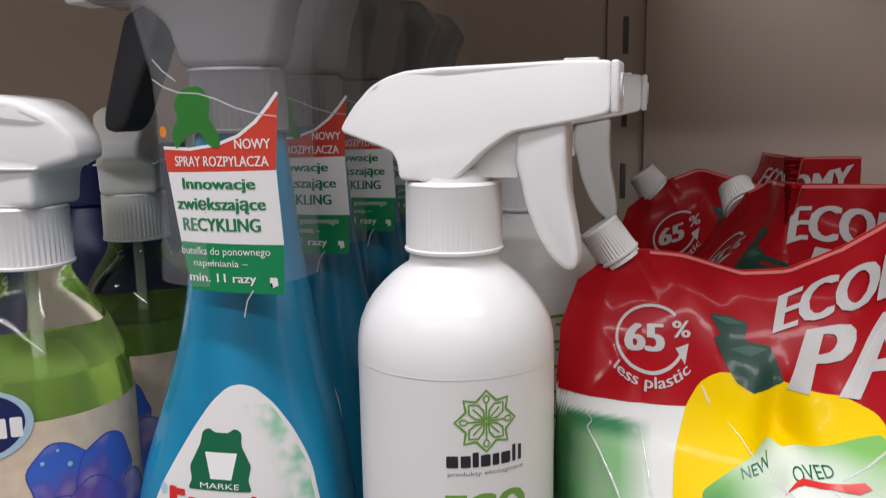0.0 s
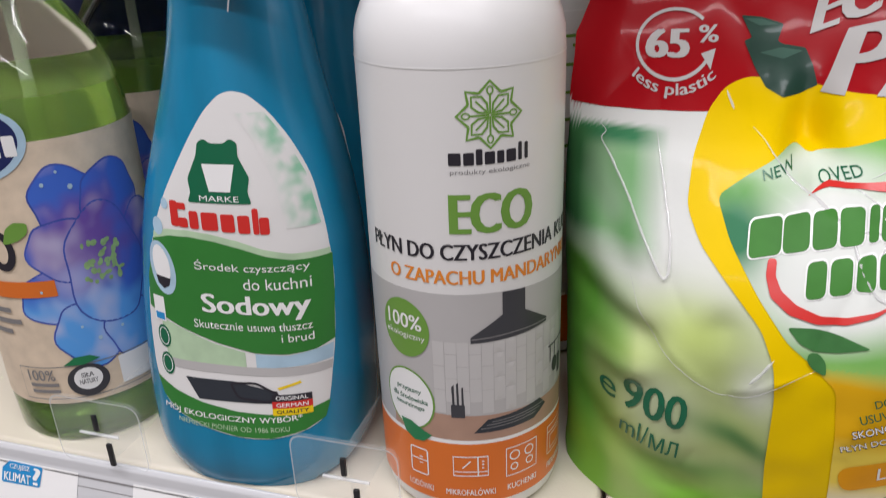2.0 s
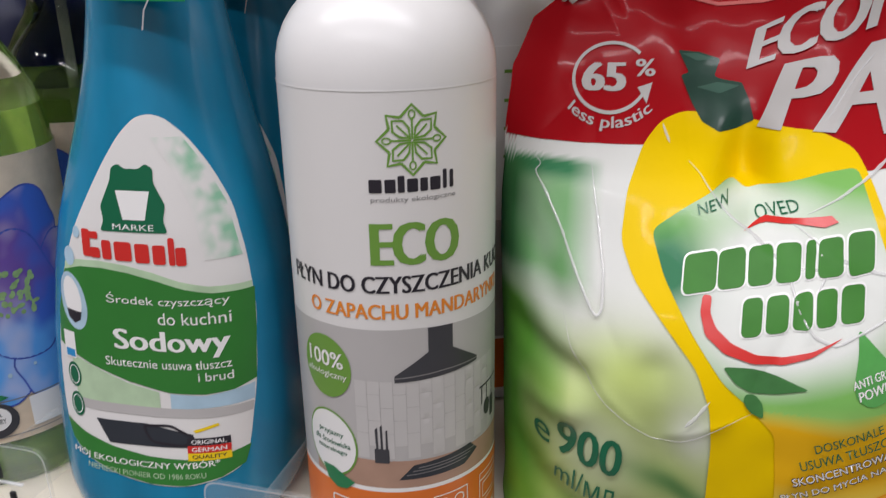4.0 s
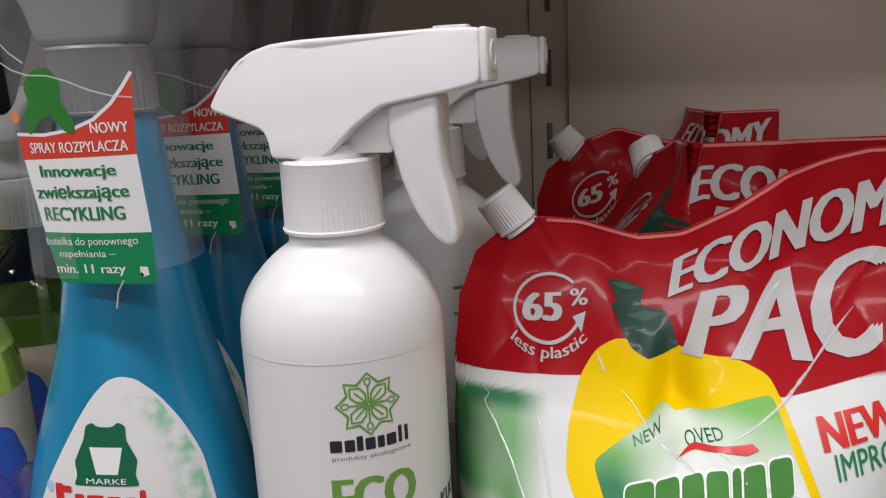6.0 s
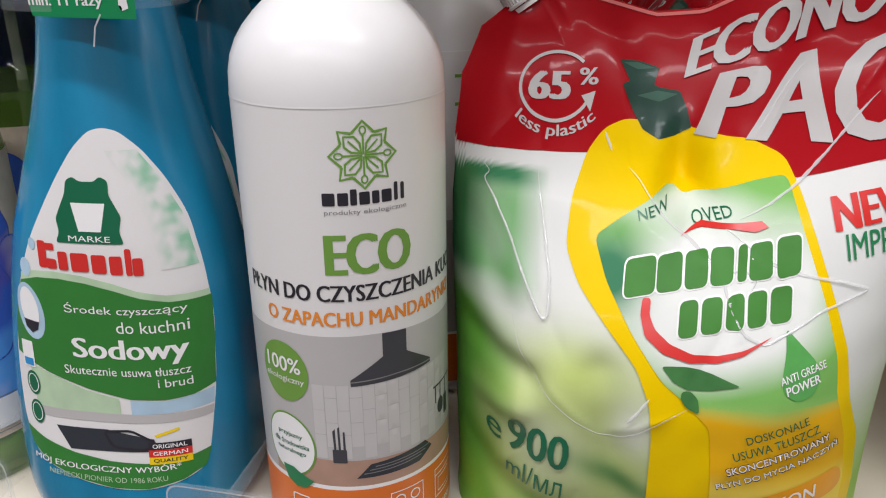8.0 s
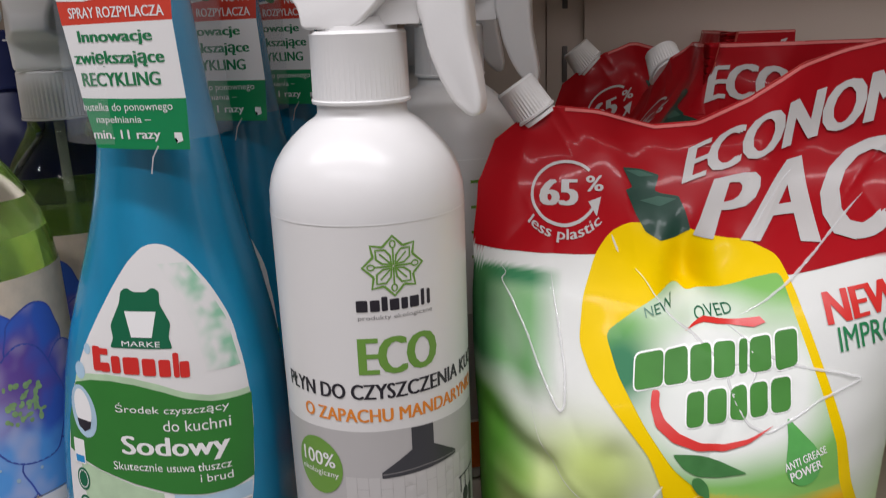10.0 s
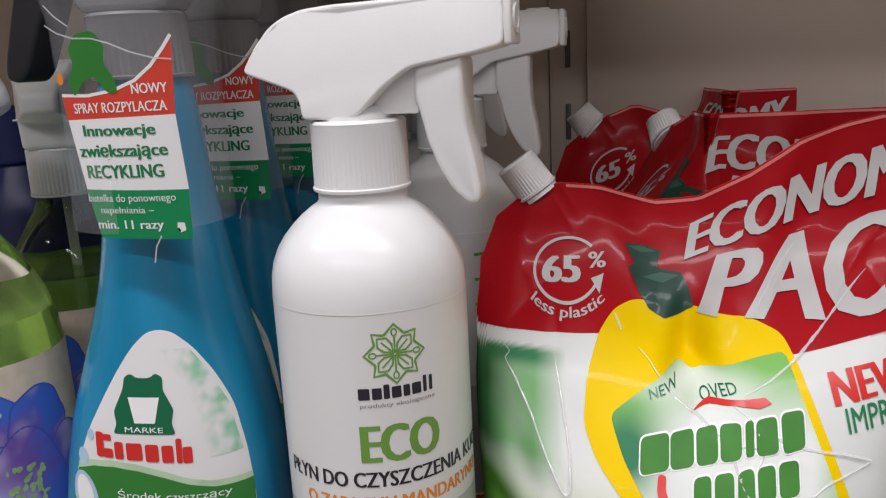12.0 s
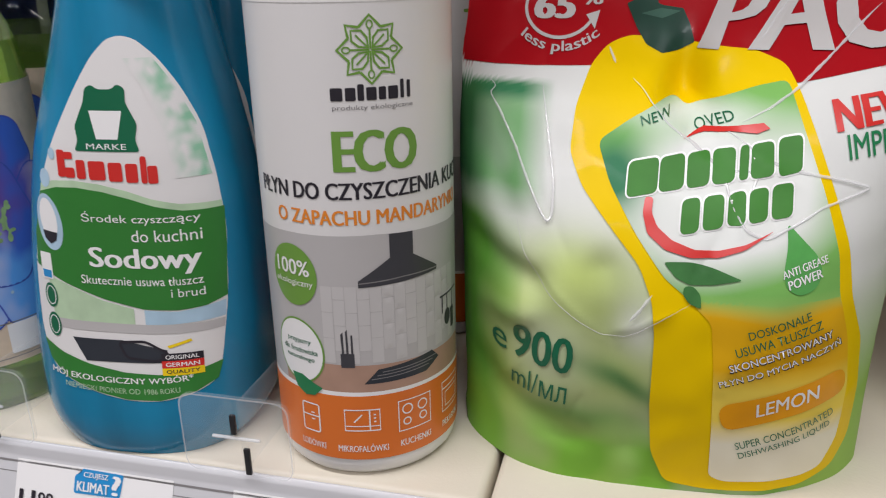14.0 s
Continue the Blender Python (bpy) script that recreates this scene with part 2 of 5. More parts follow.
def words(text, u, v, w, h, turn=0.0, bold=0.0, slant=0.0, arc=0.0):
    """Lettering centred on u, v in a box of w by h. bold: thickening, as a share of the size. arc: bend, 1 / radius."""
    cu = bpy.data.curves.new("tmp", "FONT")
    cu.body, cu.size, cu.resolution_u, cu.shear = text, 1.0, 3, slant
    ob = bpy.data.objects.new("tmp", cu)
    scene.collection.objects.link(ob)
    me = bpy.data.meshes.new_from_object(ob.evaluated_get(bpy.context.evaluated_depsgraph_get()))
    bpy.data.objects.remove(ob)
    bpy.data.curves.remove(cu)
    bm = bmesh.new()
    for k in ((-1.6, 0.0, 1.6) if bold else (0.0,)):
        old = set(bm.verts)
        bm.from_mesh(me)
        for q in bm.verts:
            if q not in old:
                q.co.x += k * bold
                q.co.z = 0.00001 * (k + 1.6)
    bpy.data.meshes.remove(me)
    xs, ys = [q.co.x for q in bm.verts], [q.co.y for q in bm.verts]
    x0, x1, y0, y1 = min(xs), max(xs), min(ys), max(ys)
    c, s = math.cos(radians(turn)), math.sin(radians(turn))
    for q in bm.verts:
        x, y = ((q.co.x - x0) / (x1 - x0) - 0.5) * w, ((q.co.y - y0) / (y1 - y0) - 0.5) * h
        if arc:
            k = 1 / arc - y
            x, y = k * math.sin(x * arc), 1 / arc - k * math.cos(x * arc)
        q.co = Vector((u + x * c - y * s, v + x * s + y * c, q.co.z))
    return bm


def laid(name, bm, material, parent, surface, lift, longest=0.004, label="", paint=None):
    """Lays a flat piece onto surface(u, v, lift) and links it."""
    bmesh.ops.triangulate(bm, faces=bm.faces[:])
    for _ in range(6):
        long = [e for e in bm.edges if e.calc_length() > longest]
        if not long:
            break
        bmesh.ops.subdivide_edges(bm, edges=long, cuts=1)
        bmesh.ops.triangulate(bm, faces=[f for f in bm.faces if len(f.verts) > 3])
    flatco = [(v.co.x, v.co.y) for v in bm.verts]
    for v, (u, w) in zip(bm.verts, flatco):
        v.co = surface(u, w, lift + v.co.z)
    me = bpy.data.meshes.new(name)
    bm.to_mesh(me)
    bm.free()
    for p in me.polygons:
        p.use_smooth = True
    if paint:
        layer = me.color_attributes.new("print", "FLOAT_COLOR", "POINT")
        for i, (u, w) in enumerate(flatco):
            layer.data[i].color = (*paint(u, w), 1)
    me.materials.append(material)
    ob = new(name, me)
    ob.parent = parent
    if label:
        ob["label"] = label
    return ob


def lerp(z, zs, ys):
    return float(np.interp(z, zs, ys))


MM = 0.001


def smoothed(zs, ys, width):
    """A table of ys over zs with its corners rounded off."""
    grid = np.arange(-0.03, 0.30, 0.0005)
    y = np.interp(grid, zs, ys)
    k = np.exp(-(np.arange(-80, 81) * 0.0005 / width) ** 2)
    return grid, np.convolve(np.pad(y, 80, mode="edge"), k / k.sum(), mode="valid")


def mm(points):
    return [(p[0] * MM, p[1] * MM) for p in points]


# ---- the shelf bay ----
SHELF = 0.002
floor = part("floor", box(-3, 3, -2.6, 1.0, -1.25, -1.2), FLOOR_TILE, smooth=False)
tagged(floor, "grey tiled shop floor of the aisle", "floor", kind="structure")
ceiling = part("ceiling", box(-3, 3, -2.6, 1.0, 1.9, 1.95), HALL_WHITE, smooth=False)
tagged(ceiling, "white shop ceiling over the aisle", "ceiling", kind="structure")
wall_opposite = part("wall_opposite", box(-3, 3, -2.6, -2.5, -1.2, 1.9), AISLE_GOODS, smooth=False)
tagged(wall_opposite, "opposite side of the shop aisle", "wall", kind="structure")
wall_end_a = part("wall_end_a", box(-3.1, -3, -2.6, 1.0, -1.2, 1.9), HALL_WHITE, smooth=False)
tagged(wall_end_a, "plain end wall of the aisle", "wall", kind="structure")
wall_end_b = part("wall_end_b", box(3, 3.1, -2.6, 1.0, -1.2, 1.9), HALL_WHITE, smooth=False)
tagged(wall_end_b, "plain end wall of the aisle", "wall", kind="structure")

BACK = 0.43
BAY = pose(-0.0250, 0, 0, 0, 0, 2.3)
EDGE = pose(0, -0.0093, 0, 0, 0, 2.3)
back = tagged(new("wall_back"), "beige painted steel back panels of the shelf bay", "wall", kind="structure")
back.matrix_world = BAY
part("panel", box(-3.02, 0.042, BACK, BACK + 0.02, -1.2, 1.9, 0.002), WALL_PAINT, back)
part("panel", box(0.074, 3.02, BACK - 0.012, BACK + 0.02, -1.2, 1.9, 0.002), WALL_PAINT, back)

upright = tagged(new("shelf_upright"), "dark slotted steel upright between the back panels", "upright", kind="structure")
upright.matrix_world = BAY
part("channel", box(0.0425, 0.0735, BACK - 0.003, BACK + 0.02, -1.2, 1.9, 0.001), WALL_PAINT, upright)
for k in range(-6, 9):
    part("slot", box(0.0555, 0.0600, BACK - 0.0045, BACK - 0.0025, 0.236 + k * 0.06, 0.266 + k * 0.06, 0.0008), DARK_STEEL, upright)

shelf = tagged(new("shelf_board"), "cream painted steel shelf made of side by side panels", "shelf", kind="structure")
shelf.matrix_world = EDGE
for x0, x1 in ((-1.55, -1.1505), (-1.1495, -0.7505), (-0.7495, -0.3505), (-0.3495, 0.0515), (0.0535, 0.45), (0.4515, 0.85), (0.8515, 1.25), (1.2515, 1.65)):
    part("panel", box(x0, x1, -0.0300, BACK - 0.004, SHELF - 0.03, SHELF, 0.003, 3), SHELF_PAINT, shelf)
# Unseen boards, added with heights and front edges that shade the goods.
upper = tagged(new("shelf_above"), "unseen cream steel shelf above, added to shade the bay", "shelf", kind="structure")
upper.matrix_world = EDGE
part("panel", box(-1.55, 0.058, -0.045, BACK - 0.013, 0.39, 0.42, 0.003), SHELF_PAINT, upper)
part("panel", box(0.0585, 1.65, -0.08, BACK - 0.013, 0.56, 0.59, 0.003), SHELF_PAINT, upper)

rail = tagged(new("price_rail"), "white plastic price rail along the front edge of the shelf", "price rail", kind="structure")
rail.matrix_world = EDGE
rb = slab([(-0.0305, SHELF - 0.0004), (-0.0317, SHELF - 0.0002), (-0.0331, SHELF - 0.002), (-0.0337, SHELF - 0.006), (-0.0485, SHELF - 0.042), (-0.0465, SHELF - 0.044), (-0.0315, SHELF - 0.010), (-0.0305, SHELF - 0.006)], 0.45, 0.0002, 0.0006)
for v in rb.verts:
    v.co = Vector((v.co.y + 0.0395 - 0.45, v.co.x, v.co.z))
part("rail_profile", rb, RAIL_WHITE, rail)


def on_rail(u, v, lift):
    """u along the rail, v down its sloping face from the lip."""
    d = -v
    return Vector((u, -0.0339 - d * 0.38 - lift, SHELF - 0.0065 - d * 0.925))


laid("groove", flat([(-0.86, -0.0020), (0.0395, -0.0020), (0.0395, -0.0012), (-0.86, -0.0012)]), INK_GREY, rail, on_rail, 0.0003, 0.05)
laid("groove", flat([(-0.86, -0.0062), (0.0395, -0.0062), (0.0395, -0.0058), (-0.86, -0.0058)]), INK_GREY, rail, on_rail, 0.0001, 0.05)
for x0 in (-0.137, -0.235, -0.042):
    laid("price_card", flat(rect(x0, x0 + 0.056 if x0 > -0.1 else x0 + 0.07, -0.036, -0.0004)), INK_WHITE, rail, on_rail, 0.0003, 0.02, "white paper price card")
for sx, sv in ((-0.110, -0.0055), (-0.205, -0.0055)):
    laid("sticker", flat(rounded([(sx, sv - 0.005), (sx + 0.0205, sv - 0.0045), (sx + 0.0215, sv + 0.0045), (sx + 0.003, sv + 0.0048), (sx + 0.003, sv + 0.003), (sx, sv + 0.002)], 0.001)), STICKER_BLUE, rail, on_rail, 0.0006, 0.02, "blue paper sticker on the price card")
    laid("lettering", words("KLIMAT", sx + 0.0085, sv - 0.0019, 0.0145, 0.0038, bold=0.02), INK_WHITE, rail, on_rail, 0.0008, 0.02)
    laid("lettering", words("CZUJESZ", sx + 0.0095, sv + 0.0025, 0.011, 0.0026, bold=0.01), INK_WHITE, rail, on_rail, 0.0008, 0.02)
    laid("lettering", words("?", sx + 0.0187, sv, 0.0040, 0.0075, bold=0.03), INK_WHITE, rail, on_rail, 0.0008, 0.02)
laid("price_figure", words("11", -0.1310, -0.0185, 0.0075, 0.013, bold=0.02), INK_BLACK, rail, on_rail, 0.0007, 0.02)
laid("price_figure", words("99", -0.1225, -0.0150, 0.0070, 0.0055, bold=0.01), INK_BLACK, rail, on_rail, 0.0007, 0.02)


def front_stop(x, group="clear shelf stops"):
    st = thing("shelf_stop", EDGE @ pose(x, -0.0338, SHELF), "clear plastic front stop clipped to the shelf edge", "shelf stop", group)
    w, h = 0.0435, 0.0325
    outer = rounded([(0, 0), (w, 0), (w, h), (0, h)], 0.006, 6)
    b = bmesh.new()
    vs = [b.verts.new((p[0], 0, p[1])) for p in outer]
    f = b.faces.new(vs)
    e = bmesh.ops.extrude_face_region(b, geom=[f])
    bmesh.ops.translate(b, verts=[g for g in e["geom"] if isinstance(g, bmesh.types.BMVert)], vec=(0, 0.0014, 0))
    ob = part("plate", b, THIN_CLEAR, st, edge=30)
    ob.visible_shadow = False
    inset = [(p[0] * (1 - 0.0012 / w) + 0.0006, p[1] * (1 - 0.0006 / h)) for p in outer]
    rim = bmesh.new()
    o1 = [rim.verts.new((p[0], -0.0002, p[1])) for p in outer]
    o2 = [rim.verts.new((p[0], -0.0002, p[1])) for p in inset]
    for i in range(len(outer)):
        j = (i + 1) % len(outer)
        rim.faces.new((o1[i], o1[j], o2[j], o2[i]))
    bmesh.ops.solidify(rim, geom=rim.faces[:], thickness=-0.0017)
    ob = part("edge", rim, CLEAR_EDGE, st, edge=30)
    ob.visible_shadow = False
    ob = part("divider", box(w / 2 + 0.0008, w / 2 + 0.002, 0.0016, 0.30, 0.001, 0.030, 0.0003), THIN_CLEAR, st)
    ob.visible_shadow = False
    part("clip", box(w / 2 - 0.001, w / 2 + 0.0012, -0.0016, -0.0002, 0.018, 0.026, 0.0004), BLACK, st, "black clip")
    part("clip", box(w / 2 + 0.0032, w / 2 + 0.0056, -0.0016, -0.0002, 0.0015, 0.0125, 0.0004), BLACK, st, "black clip")
    ob = part("rib", box(w / 2 - 0.009, w / 2 + 0.010, -0.0013, -0.0001, 0.0158, 0.0168, 0.0003), CLEAR_EDGE, st)
    ob.visible_shadow = False
    return st


for x in (-0.0605, -0.1705):
    front_stop(x)


# ---- trigger sprays ----
def white_sprayer(parent, z):
    """A white trigger head on a ribbed collar, nozzle towards +x; z is the collar's foot."""
    col = part("collar", ribbed(z + 0.0005, z + 0.0243, 0.0168, 62, 0.0003), WHITE_PLASTIC, parent, "ribbed white screw collar")
    o = z + 0.0245
    part("neck_ring", turned([(o - 0.002, 0.0135), (o + 0.0012, 0.0135), (o + 0.0022, 0.0125), (o + 0.004, 0.0120)], 40), WHITE_PLASTIC, parent)
    shell = [(-0.0145, 0.0005), (-0.0152, 0.0065), (-0.0172, 0.0100), (-0.0225, 0.0122), (-0.0370, 0.0166), (-0.0384, 0.0180), (-0.0372, 0.0205), (-0.0330, 0.0262), (-0.0265, 0.0325), (-0.0205, 0.0358), (-0.0135, 0.0378),
             (-0.0030, 0.0386), (0.0410, 0.0396), (0.0546, 0.0392), (0.0544, 0.0224), (0.0455, 0.0203), (0.0235, 0.0165), (0.0150, 0.0105), (0.0065, 0.0018), (0.0030, 0.0003)]

    def crown(x, zz):
        k = zz - o
        lo = lerp(k, [0.0, 0.006, 0.014, 0.02, 0.039], [1.25, 1.22, 1.08, 1.0, 0.72])
        return lo * lerp(x, [-0.038, -0.025, 0.0, 0.04, 0.06], [0.45, 0.82, 1.0, 0.9, 0.86])

    part("shell", slab([(x - 0.0010, o + 0.965 * zz) for x, zz in shell], 0.0108, 0.0035, 0.0022, crown), WHITE_PLASTIC, parent, "smooth white shell", edge=50)
    nz = bmesh.new()
    for k0, k1, half in ((0.0522, 0.0535, 0.0076), (0.0534, 0.0560, 0.0081)):
        b = box(k0, k1, -half, half, o + 0.0297 - half, o + 0.0297 + half, 0.0009, 3)
        nz = joined([nz, b])
    n = part("nozzle", nz, WHITE_PLASTIC, parent, "square white nozzle")
    bm = turned([(0, 0.0046), (0.0006, 0.0046), (0.0006, 0.0030), (0.0003, 0.0028)], 28)
    bmesh.ops.transform(bm, matrix=Matrix.Translation((0.0560, 0, o + 0.0297)) @ Matrix.Rotation(radians(90), 4, "Y"), verts=bm.verts)
    part("nozzle_ring", bm, WHITE_PLASTIC, n)
    part("lug", box(0.0380, 0.0490, -0.003, 0.003, o + 0.0374, o + 0.0391, 0.0006), WHITE_PLASTIC, parent)
    lever = [(0.0240, 0.0170), (0.0232, 0.0060), (0.0248, 0.0010), (0.0266, -0.0080), (0.0302, -0.0175), (0.0345, -0.0248), (0.0388, -0.0286), (0.0410, -0.0292), (0.0431, -0.0282), (0.0437, -0.0242),
             (0.0424, -0.0150), (0.0402, -0.0040), (0.0396, 0.0080), (0.0400, 0.0195)]
    part("trigger", slab([(x, o + zz) for x, zz in lever], 0.0088, 0.0022, 0.003, lambda x, zz: lerp(zz - o, [-0.034, -0.02, 0.01], [0.52, 0.68, 0.95])), WHITE_PLASTIC, parent, "curved white trigger", edge=50)
    part("hinge_web", slab([(0.0030, o + 0.0012), (0.0240, o + 0.0012), (0.0245, o + 0.0170), (0.0160, o + 0.0120)], 0.0060, 0.001, 0.001), WHITE_PLASTIC, parent)
    return col


R_NAT, FACE = 0.0345, radians(32.7)


def round_bottle(face):
    def on_bottle(u, v, lift):
        a = face + u / R_NAT
        r = R_NAT + 0.0001 + 0.75 * lift
        return Vector((r * math.sin(a), -r * math.cos(a), v - SHELF))
    return on_bottle


def text_on(parent, surface, material, lift, text, u, v, w, h, name="lettering", **more):
    return laid(name, words(text, u * MM, v * MM, w * MM, h * MM, **more), material, parent, surface, lift, 0.003)


def shape_on(parent, surface, material, lift, points, name, longest=0.003, label=""):
    return laid(name, flat(mm(points)), material, parent, surface, lift, longest, label)


def line_on(parent, surface, material, lift, points, w, closed=False, name="line"):
    return laid(name, stroke(mm(points), w * MM, closed), material, parent, surface, lift, 0.003)


def natural_cleaner(m, face=FACE):
    on_bottle = round_bottle(face)
    t = thing("spray_bottle", m, "white plastic trigger spray bottle with a white kitchen cleaner label", "spray bottle", "white kitchen sprays")
    s = SHELF
    prof = [(0, 0.0290), (0.0008, 0.0318), (0.0030, 0.0337), (0.0065, 0.0343), (0.05, 0.0344), (0.163 - s, 0.0345), (0.1702 - s, 0.0346), (0.1760 - s, 0.0343), (0.1810 - s, 0.0332), (0.1855 - s, 0.0313), (0.1895 - s, 0.0287), (0.1935 - s, 0.0252),
            (0.1965 - s, 0.0220), (0.1988 - s, 0.0190), (0.2003 - s, 0.0166), (0.2015 - s, 0.0157), (0.2070 - s, 0.0155)]
    part("bottle", turned(prof, 72), WHITE_HDPE, t, "white plastic bottle with rounded shoulders", edge=60)
    white_sprayer(t, 0.2045 - s)
    # the label, wrapped most of the way round
    wrap = flat(mm([(-95, 10.3), (95, 10.3), (95, 169.2), (-95, 169.2)]))
    lab = laid("label", wrap, PAPER, t, on_bottle, 0.0001, 0.004, "white wrap-round paper label with green, black and orange print")
    on = on_bottle
    # whiter line painted for the light that the label's top edge catches
    line_on(lab, on, INK_WHITE, 0.0003, [(u, 169.0) for u in range(-95, 96, 5)], 0.5, False, "label_edge")
    # flower mark
    mark = []
    for k in range(4):
        a = 90 * k
        for w, r0 in ((0, 1.0),):
            c, q = math.cos(radians(a)), math.sin(radians(a))

            def turn(p):
                return (p[0] * c - p[1] * q, 154.8 + p[0] * q + p[1] * c)
            mark.append(stroke(mm([turn(p) for p in ((-3.4, 6.6), (0, 10.2), (3.4, 6.6))]), 0.85 * MM))
            mark.append(stroke(mm([turn(p) for p in ((3.4, 6.6), (7.3, 7.3), (6.6, 3.4))]), 0.85 * MM))
            leaf = [(0.6, 0.6), (1.0, 3.6), (2.6, 5.6), (5.7, 5.7), (5.6, 2.6), (3.6, 1.0)]
            mark.append(stroke(mm([turn(p) for p in leaf]), 0.7 * MM, True))
            mark.append(stroke(mm([turn(p) for p in ((0.6, 0.6), (4.4, 4.4))]), 0.55 * MM))
            mark.append(stroke(mm([turn(p) for p in ((0, 0.3), (0, 6.0))]), 0.6 * MM))
            mark.append(stroke(mm([turn(p) for p in ellipse(0, 7.4, 0.9, 1.2, 10)]), 0.5 * MM, True))
    laid("flower_mark", joined(mark), LIME_INK, lab, on, 0.0003, 0.003)
    # brand name as plain bars
    bars = [flat(mm(rect(u0, u1, 139.6, 139.6 + h, 0.5))) for u0, u1, h in ((-13, -9.2, 4), (-8.4, -5.2, 4), (-4.6, -2.6, 5), (-1.9, 1.3, 4), (2.0, 4.3, 4), (5.0, 8.3, 4), (9.1, 10.4, 5.8), (11.4, 12.7, 5.4))]
    for b in bars:
        laid("brand_bar", b, INK_BLACK, lab, on, 0.0003, 0.003)
    text_on(lab, on, INK_GREY, 0.0003, "produkty ekologiczne", 0.4, 137.3, 26.0, 1.9)
    text_on(lab, on, LIME_INK, 0.0003, "ECO", 0.6, 123.7, 28.2, 13.4, bold=0.034)
    text_on(lab, on, INK_BLACK, 0.0003, "PŁYN DO CZYSZCZENIA KUCHNI", 2.8, 110.8, 96, 5.6, bold=0.022)
    text_on(lab, on, ORANGE_INK, 0.0003, "O ZAPACHU MANDARYNKI", 0.6, 101.9, 74, 5.0, bold=0.02)
    for k in range(14):
        for side in (-1, 1):
            w = 9 + 5 * math.sin(k * 2.1 + side)
            shape_on(lab, on, LIME_INK, 0.0003, rect(side * 70 - w, side * 70 + w, 158 - 4.0 * k, 159.4 - 4.0 * k), "text_bar")
    # the kitchen picture
    shape_on(lab, on, GREY_PHOTO, 0.0002, [(-95, 36), (95, 36), (95, 94.5), (60, 94), (30, 94.2), (0, 95.8), (-30, 95.6), (-60, 94.6), (-95, 94.5)], "kitchen_picture")
    tiles = []
    for row in range(3):
        for k in range(13):
            u0, v0 = -21 + k * 4.2, 49.2 + row * 9.6 + (4.8 if k % 2 else 0)
            if u0 < 30:
                tiles.append(flat(mm(rect(u0, u0 + 4.0, v0, v0 + (9.4 if row < 2 or k % 2 == 0 else 4.6), 0.3))))
    laid("tile_picture", joined(tiles), TILE_PHOTO, lab, on, 0.0003, 0.004)
    shape_on(lab, on, WOOD_PHOTO, 0.0003, [(-40, 37.5), (40, 37.2), (40, 47.5), (-20, 48.6), (-40, 48.6)], "worktop_picture")
    shape_on(lab, on, INK_WHITE, 0.00035, [(-60, 36.0), (60, 35.4), (60, 37.4), (-60, 38.2)], "white_edge")
    shape_on(lab, on, HOOD_PHOTO, 0.0004, [(3.2, 86), (3.2, 95.6), (11.8, 95.2), (11.8, 86.5)], "hood_picture")
    shape_on(lab, on, HOOD_PHOTO, 0.00045, [(-7.8, 79.8), (3.4, 87.4), (11.6, 87.2), (22.4, 80.2), (22.3, 78.6), (-7.8, 77.4)], "hood_picture")
    line_on(lab, on, INK_GREY, 0.0005, [(-7.6, 78.9), (8, 79.8), (22.2, 79.6)], 0.4)
    shape_on(lab, on, HOB_PHOTO, 0.0004, [(-7.6, 41.0), (16, 41.2), (22.4, 44.8), (19, 48.4), (-2.5, 46.4)], "hob_picture")
    grate = [stroke(mm([(a - 5, 42.4 + b), (a + 17, 43.4 + b)]), 0.35 * MM) for a, b in ((0, 0.3), (2, 1.6), (4, 2.8))]
    laid("grate_picture", joined(grate), INK_GREY, lab, on, 0.00045, 0.003)
    knives = [flat(mm(p)) for p in ([(-14.6, 51.5), (-13.9, 51.5), (-14.0, 61.2), (-14.9, 60.2)], [(-13.1, 51.5), (-12.3, 51.5), (-12.5, 62.2), (-13.2, 61.4)], [(-11.5, 51.5), (-10.7, 51.5), (-10.8, 60.2), (-11.4, 60.0)], rect(-15.2, -10.4, 47.6, 53.0, 0.3))]
    laid("knife_block_picture", joined(knives), HOOD_PHOTO, lab, on, 0.00045, 0.003)
    rack = [flat(mm(p)) for p in (rect(24, 38, 66.5, 67.2), rect(28.6, 29.2, 60, 67), ellipse(29, 57.8, 2.3, 3.2, 18), rect(25.2, 25.8, 60, 67), rect(33, 33.6, 56, 67), rect(31.8, 35, 52, 60, 0.6))]
    laid("utensil_picture", joined(rack), HOOD_PHOTO, lab, on, 0.00045, 0.003)
    # round marks
    d = shape_on(lab, on, LIME_INK, 0.0005, ellipse(-32, 80.2, 10.2, 11.2), "round_mark")
    text_on(lab, on, INK_WHITE, 0.00065, "100%", -32, 83.2, 15, 5.6, bold=0.012)
    text_on(lab, on, INK_WHITE, 0.00065, "ekologiczny", -32, 77.4, 17, 2.9)
    shape_on(lab, on, LIME_INK, 0.0005, ellipse(-32, 51.6, 11.0, 12.6), "round_mark")
    shape_on(lab, on, INK_WHITE, 0.0006, ellipse(-32, 51.6, 10.3, 11.9), "round_mark")
    for i, w in enumerate(("przyjazny", "dla środowiska", "naturalnego")):
        text_on(lab, on, DARK_GREEN, 0.0007, w, -31.6, 55.4 - 3.3 * i, (11, 16, 13)[i], 2.3, bold=0.01)
    shape_on(lab, on, GREEN_INK, 0.0008, [(-36, 42.2), (-31, 42.4), (-26, 40.0), (-22.6, 38.6), (-26, 35.2), (-30, 34.6), (-34, 37.0)], "leaf_mark")
